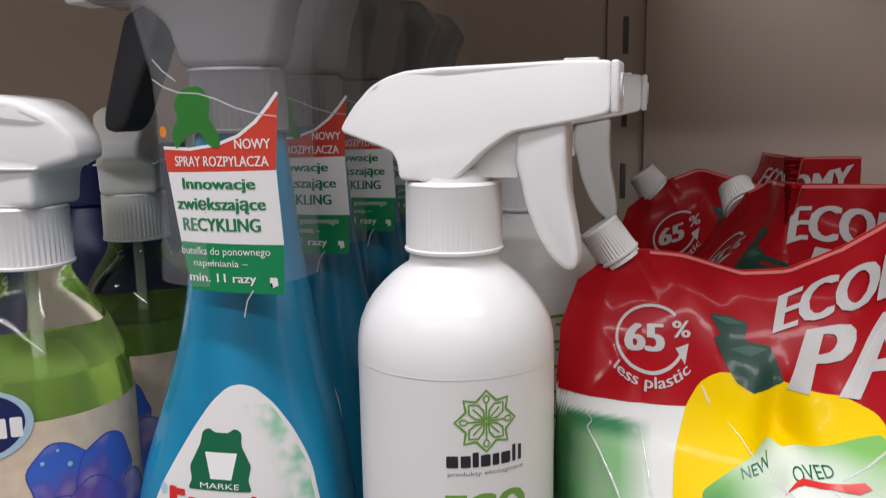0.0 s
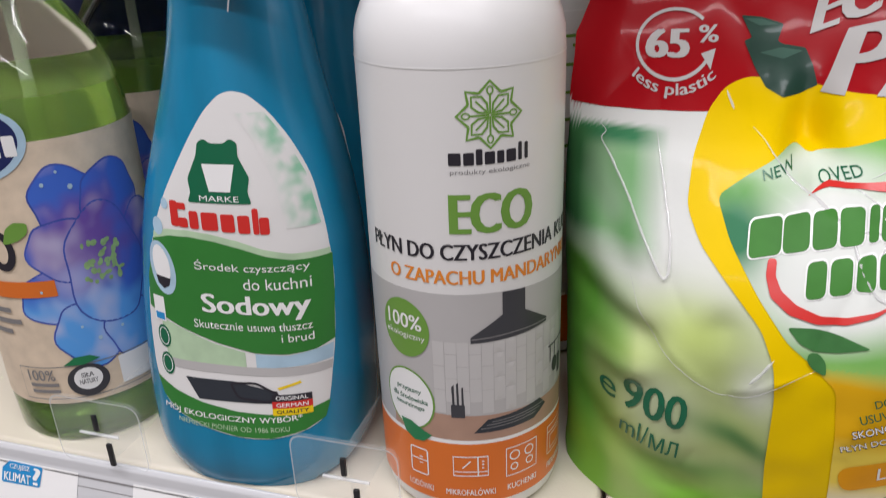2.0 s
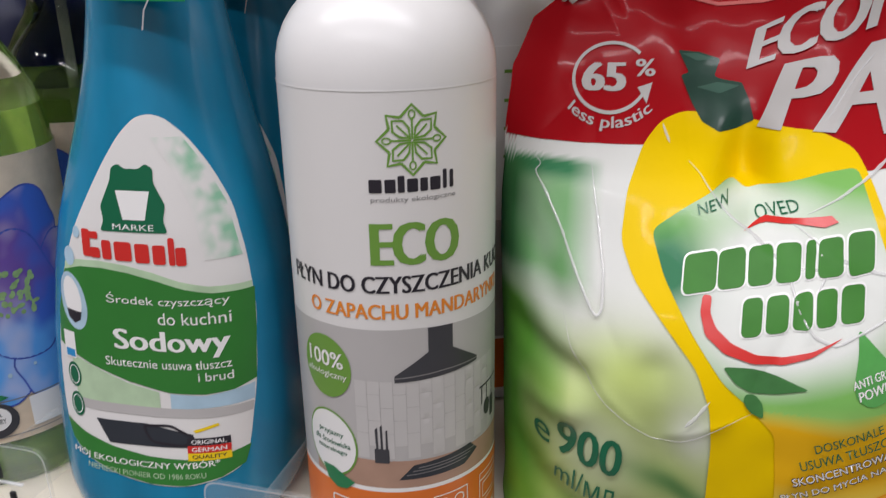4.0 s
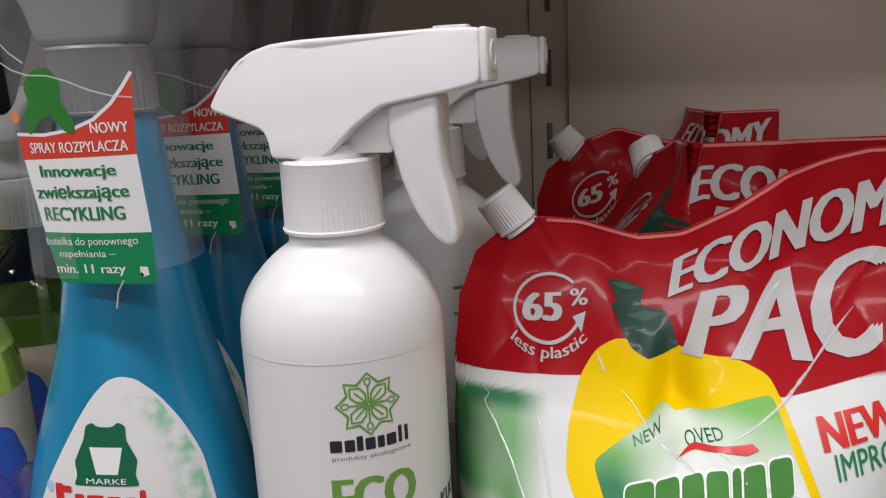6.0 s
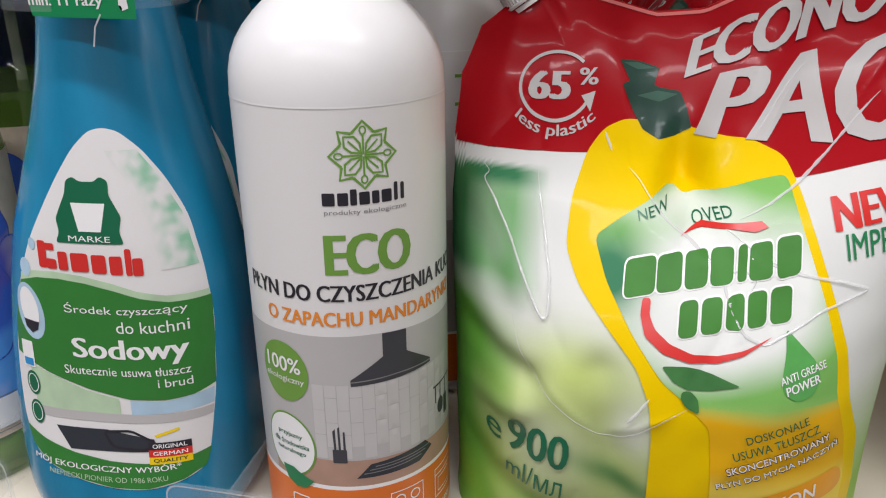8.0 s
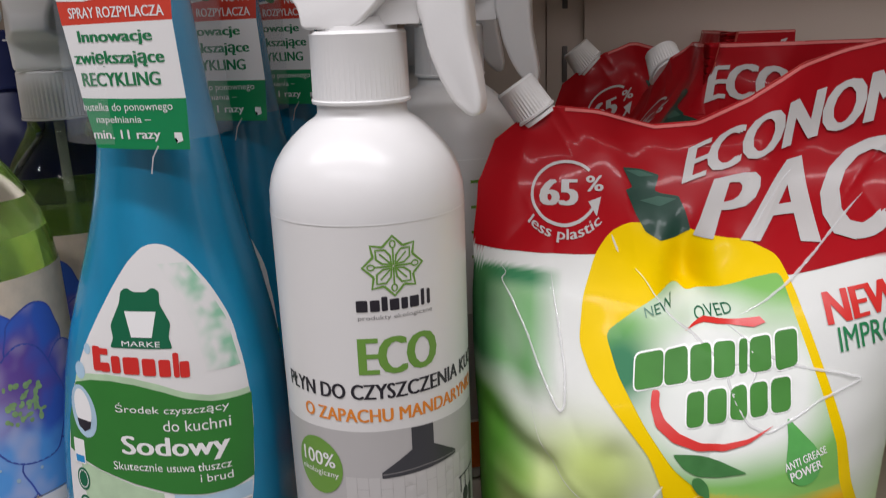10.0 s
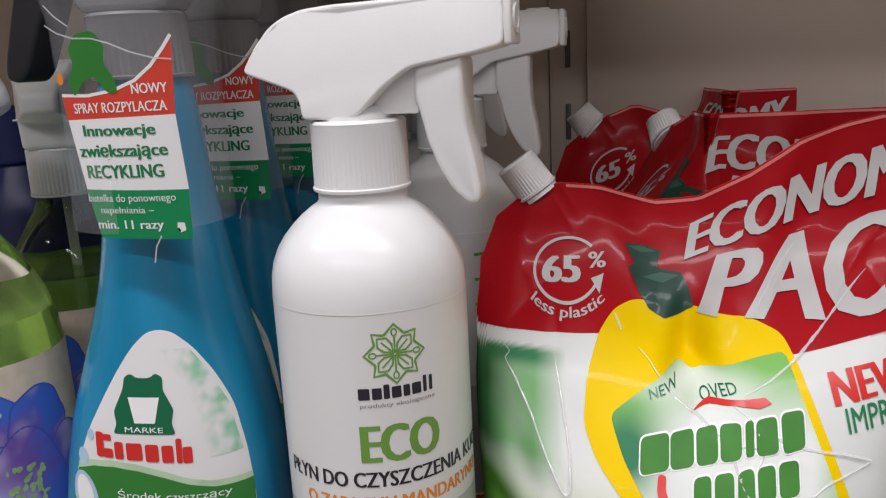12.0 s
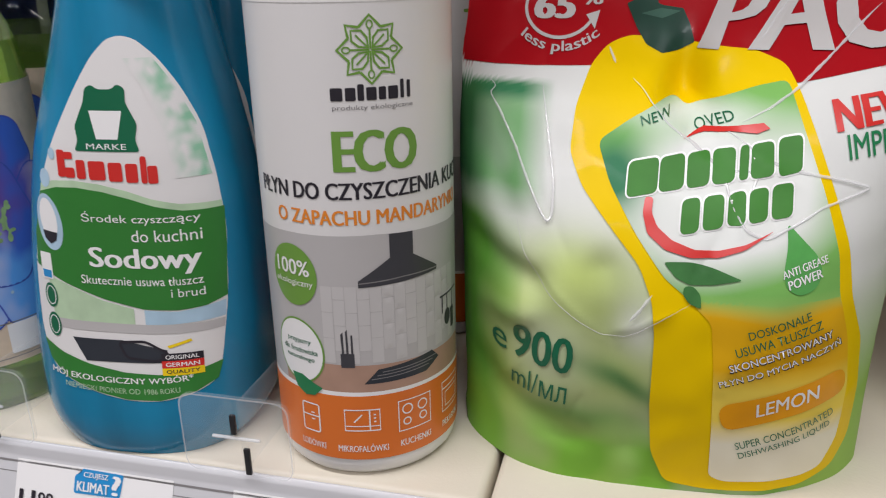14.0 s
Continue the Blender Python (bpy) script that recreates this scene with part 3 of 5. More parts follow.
    # orange band with icons
    band = shape_on(lab, on, ORANGE, 0.0004, [(-95, 10.3), (95, 10.3), (95, 35.8), (0, 36.3), (-95, 36.2)], "orange_band", label="orange band with white appliance icons")
    ic = {}

    def icon(pts, w=0.55, closed=True):
        ic.setdefault(int((pts[0][0] + 40) // 19), []).append(stroke(mm(pts), w * MM, closed))
    icon(rounded([(-32.2, 20.0), (-25.0, 20.0), (-25.0, 31.2), (-32.2, 31.2)], 1.0))
    icon([(-32, 26.4), (-25.2, 26.4)], 0.5, False)
    icon([(-28.4, 27.6), (-27.0, 27.6)], 0.5, False)
    icon([(-28.4, 25.0), (-27.0, 25.0)], 0.5, False)
    icon([(-15.2, 22.4), (-2.8, 22.4), (-2.8, 30.8), (-15.2, 30.8)])
    icon([(-6.4, 22.4), (-6.4, 30.8)], 0.5, False)
    icon([(-15, 24.2), (-3, 24.2)], 0.4, False)
    icon([(-12, 25.8), (-9, 29.0)], 0.5, False)
    for v in (26, 27.4, 28.8):
        icon([(-5.0, v), (-4.2, v)], 0.6, False)
    icon([(4.0, 20.2), (17.2, 20.2), (17.2, 32.4), (4.0, 32.4)])
    for u, v, r in ((7.4, 28.8, 1.9), (13.6, 28.8, 1.9), (7.2, 23.8, 1.4), (13.8, 24.2, 1.5)):
        icon(ellipse(u, v, r, r, 18), 0.5)
    icon([(24.0, 20.2), (37.2, 20.2), (37.2, 32.4), (24.0, 32.4)])
    icon([(24.2, 29.6), (37, 29.6)], 0.5, False)
    icon([(26, 22), (35.2, 22), (35.2, 27.8), (26, 27.8)], 0.5)
    for strokes in ic.values():
        laid("appliance_icon", joined(strokes), INK_WHITE, lab, on, 0.0006, 0.003)
    for w, u, wd in (("LODÓWKI", -28.4, 10.5), ("MIKROFALÓWKI", -9.2, 18), ("KUCHENKI", 10.8, 12.8), ("PIEKARNIKI", 30.4, 13)):
        text_on(lab, on, INK_WHITE, 0.0006, w, u, 15.2, wd, 2.6 if "Ó" not in w else 3.3, bold=0.008)
    return t


first_white = natural_cleaner(pose(-0.002, -0.0017, SHELF))
second_white = natural_cleaner(pose(-0.0020, 0.118, SHELF, 0, 0, 4), radians(-70))
copy_thing(first_white, pose(-0.038, 0.213, SHELF, 0, 0, 6))

# ---- blue bottle ----
FZ = [0.0, 0.002, 0.006, 0.015, 0.03, 0.05, 0.075, 0.10, 0.117, 0.135, 0.150, 0.160, 0.170, 0.186, 0.205, 0.240, 0.2455]
FC = [-8.0, -8.0, -8.0, -8.2, -8.6, -8.0, -6.8, -5.2, -4.2, -2.6, -1.6, -1.0, -0.4, 0.0, 0.0, 0.0, 0.0]
FA_ = [40.5, 42.5, 44.5, 46.6, 47.6, 47.5, 46.2, 43.4, 40.2, 35.4, 31.0, 28.4, 26.2, 23.4, 21.0, 17.5, 16.0]
FB = [37.0, 38.8, 40.2, 40.0, 38.0, 35.4, 33.4, 31.8, 30.6, 28.4, 26.4, 25.0, 23.6, 21.6, 19.6, 17.0, 16.0]
FN = [2.6, 2.6, 2.7, 2.8, 2.8, 2.8, 2.8, 2.7, 2.6, 2.5, 2.4, 2.3, 2.2, 2.1, 2.0, 2.0, 2.0]


FT = [smoothed(FZ, v, 0.006) for v in (FC, FB, FN)]


def blue_outline(z):
    return (lerp(z, *FT[0]) * MM, lerp(z, FZ, FA_) * 0.962 * MM, lerp(z, *FT[1]) * MM, lerp(z, *FT[2]))


AXIS_X, AXIS_Y = -0.086, -0.004


def on_blue(u, v, lift):
    """World x and height, laid on the front of the blue bottle."""
    v = 0.1581 - (0.1598 - v) * 0.9505
    c, a, b, n = blue_outline(v - SHELF)
    u = u if u < -0.080 else -0.080 + (u + 0.080) * 0.885
    x = u - AXIS_X
    k = min(abs((x - c) / a), 0.985)
    return Vector((x, -b * (1 - k ** n) ** (1 / n) - 0.0001 - 0.7 * lift, v - SHELF))


def on_tag(u, v, lift):
    v = 0.193 + (v - 0.193) * 0.955
    x = u - AXIS_X - 0.0028
    return Vector((x, -0.0335 + 6.0 * (x - 0.012) ** 2 - 0.45 * lift - 0.05 * (v - 0.22), v - SHELF))


def blue_cleaner(m):
    t = thing("spray_bottle", m, "blue kitchen cleaner spray bottle with white label and hanging tag", "spray bottle", "blue kitchen sprays")
    s = SHELF
    zs = np.linspace(0, 0.2455, 60)
    rings = [(float(z), *[q for q in (blue_outline(z)[0], 0.0, blue_outline(z)[1], blue_outline(z)[2], blue_outline(z)[3])]) for z in zs]
    part("bottle", loft(rings, 120), BLUE_BOTTLE, t, "waisted blue bottle full of liquid", edge=60)
    col = part("collar", ribbed(0.2438, 0.2665, 0.0178, 44, 0.0006), SMOKE, t, "ribbed smoky grey collar")
    head = [(-0.052, 0.290), (-0.054, 0.304), (-0.040, 0.312), (-0.015, 0.318), (0.018, 0.314), (0.028, 0.300), (0.022, 0.288), (0.0165, 0.2665), (-0.0165, 0.2665), (-0.021, 0.282), (-0.031, 0.2895)]
    part("head", slab(head, 0.011, 0.003, 0.004), SMOKE, t, "smoky grey spray head", edge=50)
    part("nozzle", box(-0.0625, -0.0535, -0.008, 0.008, 0.291, 0.305, 0.0015), WHITE_PLASTIC, t, "white nozzle")
    lever = [(-0.0290, 0.2900), (-0.0235, 0.2860), (-0.0310, 0.2680), (-0.0405, 0.2480), (-0.0450, 0.2440), (-0.0505, 0.2455), (-0.0500, 0.2510), (-0.0445, 0.2680), (-0.0385, 0.2860)]
    tr = part("trigger", slab(lever, 0.0085, 0.0018, 0.003), BLACK, t, "dark grey trigger", edge=50)
    # label
    out = [(-79.5, 159.8), (-84, 158.6), (-90, 153), (-97, 143), (-105, 130), (-112, 118), (-119, 102), (-124, 84), (-126.4, 64), (-126.2, 46), (-123, 34), (-116, 28.0), (-103, 23), (-90, 20.5), (-76, 20.5), (-62, 23.5), (-54, 27.5), (-52.2, 38), (-49.2, 62), (-48.4, 90), (-50.2, 108),
           (-54.0, 128), (-60, 142), (-67, 152.5), (-74, 158.6)]
    lab = laid("label", flat(mm(rounded(out, 9.0, 4))), PAPER, t, on_blue, 0.00012, 0.0022, "white and green printed label with a pointed top")
    on = on_blue
    edge_v, edge_u = [0.108, 0.128, 0.142, 0.1525], [-0.0512, -0.0552, -0.0612, -0.0684]

    def wash(x, z):
        """Pale leaves that fade into the white of the label."""
        n = noise.noise(Vector((x * 190, z * 150, 2.0))) + 0.6 * noise.noise(Vector((x * 420, z * 330, 6.0)))
        k = max(0.0, min(1.0, (1.05 - (lerp(z, edge_v, edge_u) - x) / 0.011) * (0.55 + 1.3 * n)))
        return tuple(p + (q - p) * k for p, q in zip((0.75, 0.735, 0.72), (0.26, 0.54, 0.36)))

    strip = [(lerp(v, edge_v, edge_u), v) for v in np.linspace(0.109, 0.152, 14)]
    laid("leaf_print", flat(strip + [(x - 0.011, v) for x, v in strip[::-1]]), LABEL_WASH, lab, on, 0.00035, 0.0014, paint=wash)
    shape_on(lab, on, PALE_BLUE, 0.0004, ellipse(-115.0, 108, 2.6, 3.6, 14), "drop_print")
    shape_on(lab, on, PALE_BLUE, 0.0004, ellipse(-110.4, 117.5, 1.6, 2.2, 12), "drop_print")
    # plain emblem in place of the picture mark
    emb = [(-99.6, 119.2), (-98.0, 123), (-98.8, 128), (-94.5, 136.8), (-93.6, 141.6), (-91.0, 143.0), (-88.8, 141.3), (-83.6, 141.3), (-81.4, 143.2), (-78.6, 141.6), (-78.8, 136.8), (-74.8, 129), (-76.0, 123.6), (-74.6, 119.2)]
    shape_on(lab, on, DARK_GREEN, 0.0004, rounded(emb, 1.2), "emblem")
    shape_on(lab, on, INK_WHITE, 0.0005, [(-92.6, 133.8), (-80.4, 133.8), (-82.6, 123.6), (-90.6, 123.6)], "emblem_field")
    text_on(lab, on, INK_WHITE, 0.0005, "MARKE", -87.2, 121.0, 15, 2.1)
    bars = [flat(mm(rect(u0, u1, 109.2 - 0.05 * (u0 + 107), 109.2 + h - 0.05 * (u0 + 107), 1.0))) for u0, u1, h in ((-107.8, -104.4, 10), (-104.6, -100.6, 3.8), (-99.8, -96.2, 7), (-95.0, -88.6, 7), (-87.4, -82.2, 7), (-81.0, -76.2, 7), (-75.0, -72.6, 10), (-72.4, -68.6, 6.6))]
    bars.append(flat(mm(rect(-104.6, -101.0, 116.0, 118.6, 0.6))))
    for b in bars:
        laid("brand_bar", b, RED_TEXT, lab, on, 0.00045, 0.003)
    rim = [(-117.6, 105.6), (-111, 107.4), (-102, 108), (-92, 107), (-82, 104.8), (-72, 101.6), (-62, 99.4), (-49.3, 98.6)]
    g = shape_on(lab, on, PALE_GREEN, 0.0003, rim + [(-48.8, 90), (-62, 92), (-82, 98), (-102, 101), (-119, 98)], "pale_edge")
    green = [(-118.2, 102.6), (-110, 105), (-101, 105.4), (-91, 104.2), (-81, 101.8), (-71, 98.8), (-61, 96.8), (-48.7, 96.2), (-48.6, 80), (-49.4, 61), (-56, 58.8), (-66, 58.0), (-80, 58.6), (-95, 62.0), (-110, 67.2), (-124.6, 73.2), (-123.6, 86)]
    shape_on(lab, on, BAND_GREEN, 0.0004, green, "green_band")
    for w, u, v, wd, h, bo in (("Środek czyszczący", -77.8, 94.2, 45, 5.0, 0.0), ("do kuchni", -68.4, 87.6, 26.5, 4.6, 0.0), ("Sodowy", -77.6, 77.6, 43.5, 10.4, 0.018), ("Skutecznie usuwa tłuszcz", -79.8, 69.8, 47.5, 3.5, 0.0), ("i brud", -62.0, 65.0, 12.4, 3.4, 0.0)):
        text_on(lab, on, INK_WHITE, 0.0006, w, u, v, wd, h, bold=bo)
    # window picture and hob
    shape_on(lab, on, PALE_GREEN, 0.0003, [(-119, 69.8), (-108, 66), (-96, 61.4), (-84, 58.6), (-84, 51), (-118, 52.5)], "window_picture")
    shape_on(lab, on, PALE_BLUE, 0.0003, [(-80, 58.2), (-66, 57.4), (-50, 59.4), (-50.4, 53), (-80, 52)], "window_picture")
    shape_on(lab, on, GREY_PHOTO, 0.00033, [(-121, 52.5), (-50.6, 52.2), (-51, 48.6), (-121, 48.6)], "sill_picture")
    shape_on(lab, on, HOB_PHOTO, 0.0004, [(-110.5, 45.4), (-90, 45.6), (-72, 42.0), (-72, 36.8), (-105.4, 36.2)], "hob_picture")
    line_on(lab, on, INK_BLACK, 0.0006, rounded([(-91.5, 44.8), (-81, 45.6), (-71, 40.4), (-76, 37.4), (-88.5, 38.6)], 2.0), 1.0, True, "pan_picture")
    shape_on(lab, on, YELLOW_INK, 0.00045, [(-72, 43.6), (-62.5, 46.2), (-62.0, 45.2), (-71, 42.6)], "spoon_picture")
    shape_on(lab, on, BAND_GREEN, 0.00045, [(-125.4, 42.6), (-116, 38.4), (-104, 34.8), (-90, 32.4), (-76, 31.8), (-62, 32.8), (-52.3, 35), (-54.2, 27.9), (-62, 24.1), (-76, 21.1), (-90, 21.1), (-103, 23.6), (-116, 28.6), (-122.6, 34.6)], "green_foot")
    text_on(lab, on, INK_WHITE, 0.0006, "MÓJ EKOLOGICZNY WYBÓR*", -92.5, 28.9, 60, 3.8, bold=0.008, arc=3.0)
    text_on(lab, on, PALE_GREEN, 0.0006, "NIEMIECKI PIONIER OD 1986 ROKU", -92.0, 24.6, 48, 2.2, arc=3.0)
    for i, (mt, w) in enumerate(((INK_BLACK, "ORIGINAL"), (RED_TEXT, "GERMAN"), (YELLOW_INK, "QUALITY"))):
        v = 40.6 - 3.05 * i
        shape_on(lab, on, mt, 0.0006, rect(-74.6, -58.4, v - 3.0, v), "quality_bar")
        text_on(lab, on, INK_BLACK if i == 2 else INK_WHITE, 0.0007, w, -66.4, v - 1.5, 13, 1.7, bold=0.01)
    # spoon of powder and small seals
    shape_on(lab, on, PALE_BLUE, 0.0005, ellipse(-115.2, 91.0, 6.2, 11.0, 26, 8), "spoon_print")
    shape_on(lab, on, INK_WHITE, 0.0006, ellipse(-115.4, 92.4, 4.2, 8.0, 22, 8), "powder_print")
    shape_on(lab, on, INK_BLACK, 0.0007, [(-118.6, 87.8), (-111.6, 87.2), (-112.4, 84.2), (-115.2, 82.6), (-117.8, 84.6)], "spoon_print")
    shape_on(lab, on, INK_WHITE, 0.0005, rect(-122.0, -116.4, 68.0, 78.6, 0.4), "seal")
    shape_on(lab, on, STICKER_BLUE, 0.0006, rect(-121.4, -117.0, 68.6, 71.6, 0.3), "seal")
    for v in (61.4, 49.4):
        shape_on(lab, on, DARK_GREEN, 0.0005, ellipse(-118.6, v, 3.2, 5.0, 20), "seal")
        line_on(lab, on, INK_WHITE, 0.0006, ellipse(-118.6, v, 2.3, 3.7, 18), 0.35, True, "seal")
    # hanging tag with its clear film
    ot = on_tag
    tag = laid("tag", flat(mm([(-89.6, 193.2), (-55.6, 192.4), (-54.6, 210.2), (-92.4, 210.8)])), TAG_GREEN, t, ot, 0.0, 0.004, "printed red, white and green hanging tag")
    shape_on(tag, ot, INK_WHITE, 0.0, [(-92.4, 210.8), (-54.6, 210.2), (-55.4, 236.2), (-95.2, 235.4)], "tag_field", 0.004)
    curve = [(-95.4, 235.4), (-55.4, 236.2), (-53.4, 261.8), (-56.5, 257.5), (-61, 252.2), (-67, 247.6), (-75, 244.6), (-85, 243.2), (-96.0, 243.6)]
    shape_on(tag, ot, TAG_RED, 0.00005, curve, "tag_field", 0.004)
    line_on(tag, ot, INK_WHITE, 0.0002, [(-96.0, 243.9), (-85, 243.5), (-75, 244.9), (-67, 247.9), (-61, 252.5), (-56.5, 257.8), (-53.4, 262.1)], 1.1)
    for w, u, v, wd, h, bo, mt in (("Innowacje", -76.0, 231.0, 27, 5.0, 0.025, GREEN_INK), ("zwiększające", -76.0, 223.9, 33, 5.6, 0.025, GREEN_INK), ("RECYKLING", -76.3, 217.2, 29, 4.6, 0.025, GREEN_INK), ("NOWY", -62.6, 245.2, 12, 3.4, 0.014, INK_WHITE), ("SPRAY ROZPYLACZA", -74.6, 239.3, 34, 3.5, 0.014, INK_WHITE),
                                   ("butelka do ponownego", -75.8, 207.3, 33, 3.6, 0.0, INK_WHITE), ("napełniania –", -77.6, 203.0, 20.5, 3.2, 0.0, INK_WHITE), ("min. 11 razy", -77.4, 197.6, 25.4, 4.2, 0.014, INK_WHITE)):
        text_on(tag, ot, mt, 0.0003, w, u, v, wd, h, bold=bo)
    shape_on(tag, ot, INK_WHITE, 0.0003, [(-57.6, 198.4), (-60.0, 198.6), (-60.2, 196.6), (-58.8, 196.2), (-59.6, 194.8), (-57.4, 195.6)], "tag_mark")
    shape_on(tag, ot, BAND_GREEN, 0.0004, rounded([(-90.5, 243.0), (-92, 249), (-88.5, 254), (-90, 259), (-86, 264), (-79, 264.8), (-75.6, 260), (-77, 254), (-73.4, 248), (-73.6, 243.6), (-77.6, 244.4), (-81, 250), (-86, 248)], 2.0), "tag_shape")
    shape_on(tag, ot, ORANGE_INK, 0.0004, ellipse(-95.5, 249.5, 1.5, 2.0, 14), "tag_shape")
    # bright lines of the film folds, painted as pale strokes
    for pts in ([(-98, 267.5), (-93, 264.5), (-87, 262.6), (-80, 262.2), (-74, 260.4), (-67, 257.2), (-60, 255.0), (-54, 254.2)], [(-97, 274), (-93, 270), (-88, 266.5)], [(-66, 194), (-68.5, 190), (-70, 184)]):
        line_on(tag, ot, FOLD_GLINT, 0.0006, pts, 0.5, False, "film_fold")
    # clear sleeve round the neck and head
    bm = loft([(z, cx, cy, a, b, 2.2) for z, cx, cy, a, b in ((0.1925, 0.0, -0.004, 0.0285, 0.0275), (0.215, 0.001, -0.004, 0.0270, 0.0285), (0.24, 0.0015, -0.004, 0.0265, 0.0285), (0.262, 0.001, -0.004, 0.0272, 0.0280), (0.276, 0.0, -0.004, 0.0300, 0.0265), (0.296, -0.002, -0.004, 0.0345, 0.0240), (0.312, -0.004, -0.003, 0.0360, 0.0210))], 40, caps=False)
    for v in bm.verts:
        v.co.x += 0.0009 * noise.noise(v.co * 60)
        v.co.y += 0.0009 * noise.noise(v.co * 60 + Vector((5, 1, 2)))
    f = part("film", bm, FILM, t, "crinkled clear plastic film over the neck")
    f.visible_shadow = False
    return t


first_blue = blue_cleaner(pose(-0.0832, AXIS_Y, SHELF, 0, 0, 6))
for x, y, turn in ((-0.0950, 0.071, -16), (-0.0990, 0.139, -18)):
    behind = copy_thing(first_blue, pose(x, y, SHELF, 0, 0, turn))
    for piece in behind.children:
        if piece.name.startswith("tag"):
            piece.matrix_basis = Matrix.Rotation(radians(24), 4, "Z") @ piece.matrix_basis
copy_thing(first_blue, pose(-0.1010, 0.207, SHELF, 0, 0, 6))
copy_thing(first_blue, pose(-0.1070, 0.275, SHELF, 0, 0, 8))

# ---- green cleaner in a clear bottle ----
KRAFT_R, KRAFT_FACE = 0.038, radians(43)


def on_kraft(u, v, lift):
    a = KRAFT_FACE + u / KRAFT_R
    r = KRAFT_R + 0.0002 + 0.75 * lift
    v = 0.024 + (v - 0.024) * 1.12
    return Vector((r * math.sin(a), -r * math.cos(a), v - SHELF))


def petal_paint(x, z):
    """Water-colour petals: blue rims, a violet heart and pale washes."""
    n = noise.noise(Vector((x * 60, z * 60, 5.0))) + 0.5 * noise.noise(Vector((x * 170, z * 150, 1.0)))
    c = (0.06, 0.15, 0.60)
    d = math.hypot((x - 0.010) / 0.020, (z - 0.088) / 0.020)
    q = max(0.0, min(1.0, 1.5 - d + 0.9 * n))
    c = tuple(p + (v - p) * q for p, v in zip(c, (0.17, 0.09, 0.38)))
    q = max(0.0, min(1.0, (0.074 - z) / 0.012 + 0.9 * n))
    c = tuple(p + (v - p) * q for p, v in zip(c, (0.11, 0.36, 0.80)))
    q = 0.55 * math.exp(-((x + 0.001) / 0.010) ** 2 - ((z - 0.075) / 0.009) ** 2) + max(0.0, 0.7 * n)
    q = max(0.0, min(1.0, q))
    return tuple(max(0.0, p + (v - p) * q) for p, v in zip(c, (0.62, 0.58, 0.74)))


THIN_TUBE = mat("dip_tube", (0.55, 0.62, 0.45), 0.2, vary=0.05, alpha=0.35)


def green_cleaner(m):
    t = thing("spray_bottle", m, "clear bottle of green cleaner with a kraft label and blue flowers", "spray bottle", "green cleaner sprays")
    s = SHELF
    prof = [(0, 0.033), (0.001, 0.0355), (0.004, 0.0373), (0.02, 0.038), (0.11, 0.038), (0.140 - s, 0.0379), (0.152 - s, 0.0366), (0.162 - s, 0.0340), (0.172 - s, 0.0295), (0.181 - s, 0.0240), (0.188 - s, 0.0190), (0.193 - s, 0.0165), (0.204 - s, 0.0160)]
    shell = part("bottle", turned(prof, 64), CLEAR, t, "clear plastic bottle", edge=60)
    shell.visible_shadow = False
    inner = [(z, r - 0.0012) for z, r in prof if z < 0.152]
    inner = [(0.0012, 0.0325)] + inner[2:] + [(0.1535, 0.0345)]
    part("liquid", turned(inner, 64), GREEN_LIQUID, t, "light green liquid filling most of the bottle", edge=60)
    part("dip_tube", turned([(0.01, 0.0022), (0.20, 0.0022)], 14), THIN_TUBE, t, "thin clear dip tube")
    part("collar", ribbed(0.1965 - s, 0.2215 - s, 0.0182, 48, 0.0006), WHITE_PLASTIC, t, "ribbed white screw collar")
    head = [(-0.0175, 0.2215), (0.0175, 0.2215), (0.0185, 0.2300), (0.0200, 0.2360), (0.0285, 0.2385), (0.0360, 0.2410), (0.0350, 0.2490), (0.0270, 0.2580), (0.0150, 0.2640), (-0.0050, 0.2665), (-0.0550, 0.2660), (-0.0570, 0.2480), (-0.0350, 0.2430), (-0.0200, 0.2350)]
    h = part("head", slab([(x, z - s) for x, z in head], 0.016, 0.005, 0.003, lambda x, z: lerp(x, [-0.05, 0.0, 0.02, 0.037], [0.6, 1.0, 0.95, 0.5])), WHITE_PLASTIC, t, "smooth white spray head", edge=50)
    part("head_seam", slab([(-0.020, 0.2368 - s), (0.0215, 0.2368 - s), (0.0215, 0.2376 - s), (-0.020, 0.2376 - s)], 0.0166, 0.0002, 0.0003), WHITE_PLASTIC, t)
    part("trigger", slab([(x, z - s) for x, z in [(-0.030, 0.244), (-0.022, 0.243), (-0.030, 0.220), (-0.042, 0.200), (-0.046, 0.203), (-0.038, 0.222)]], 0.008, 0.0015, 0.002), WHITE_PLASTIC, t)
    on = on_kraft
    lab = laid("label", flat(mm([(-95, 24), (95, 24), (95, 127.5), (-95, 127.5)])), KRAFT, t, on, 0.0001, 0.004, "kraft paper label with blue flowers")
    for u, v, a, b, turn, k in ((3, 108, 13, 13, 10, 1), (22, 106, 14, 13, -10, 2), (-9, 72, 15, 11, 10, 3), (-2, 90, 14, 12, 0, 4), (2, 56, 15, 14, 10, 5), (22, 54, 15, 14, 0, 6), (36, 80, 16, 20, 0, 7), (14, 80, 17, 24, 0, 8)):
        ring = [(u + (p[0] - u) * (1 + 0.07 * math.sin(5 * i * 0.157 + k)), v + (p[1] - v) * (1 + 0.07 * math.cos(3 * i * 0.157 + k))) for i, p in enumerate(ellipse(u, v, a, b, 40, turn))]
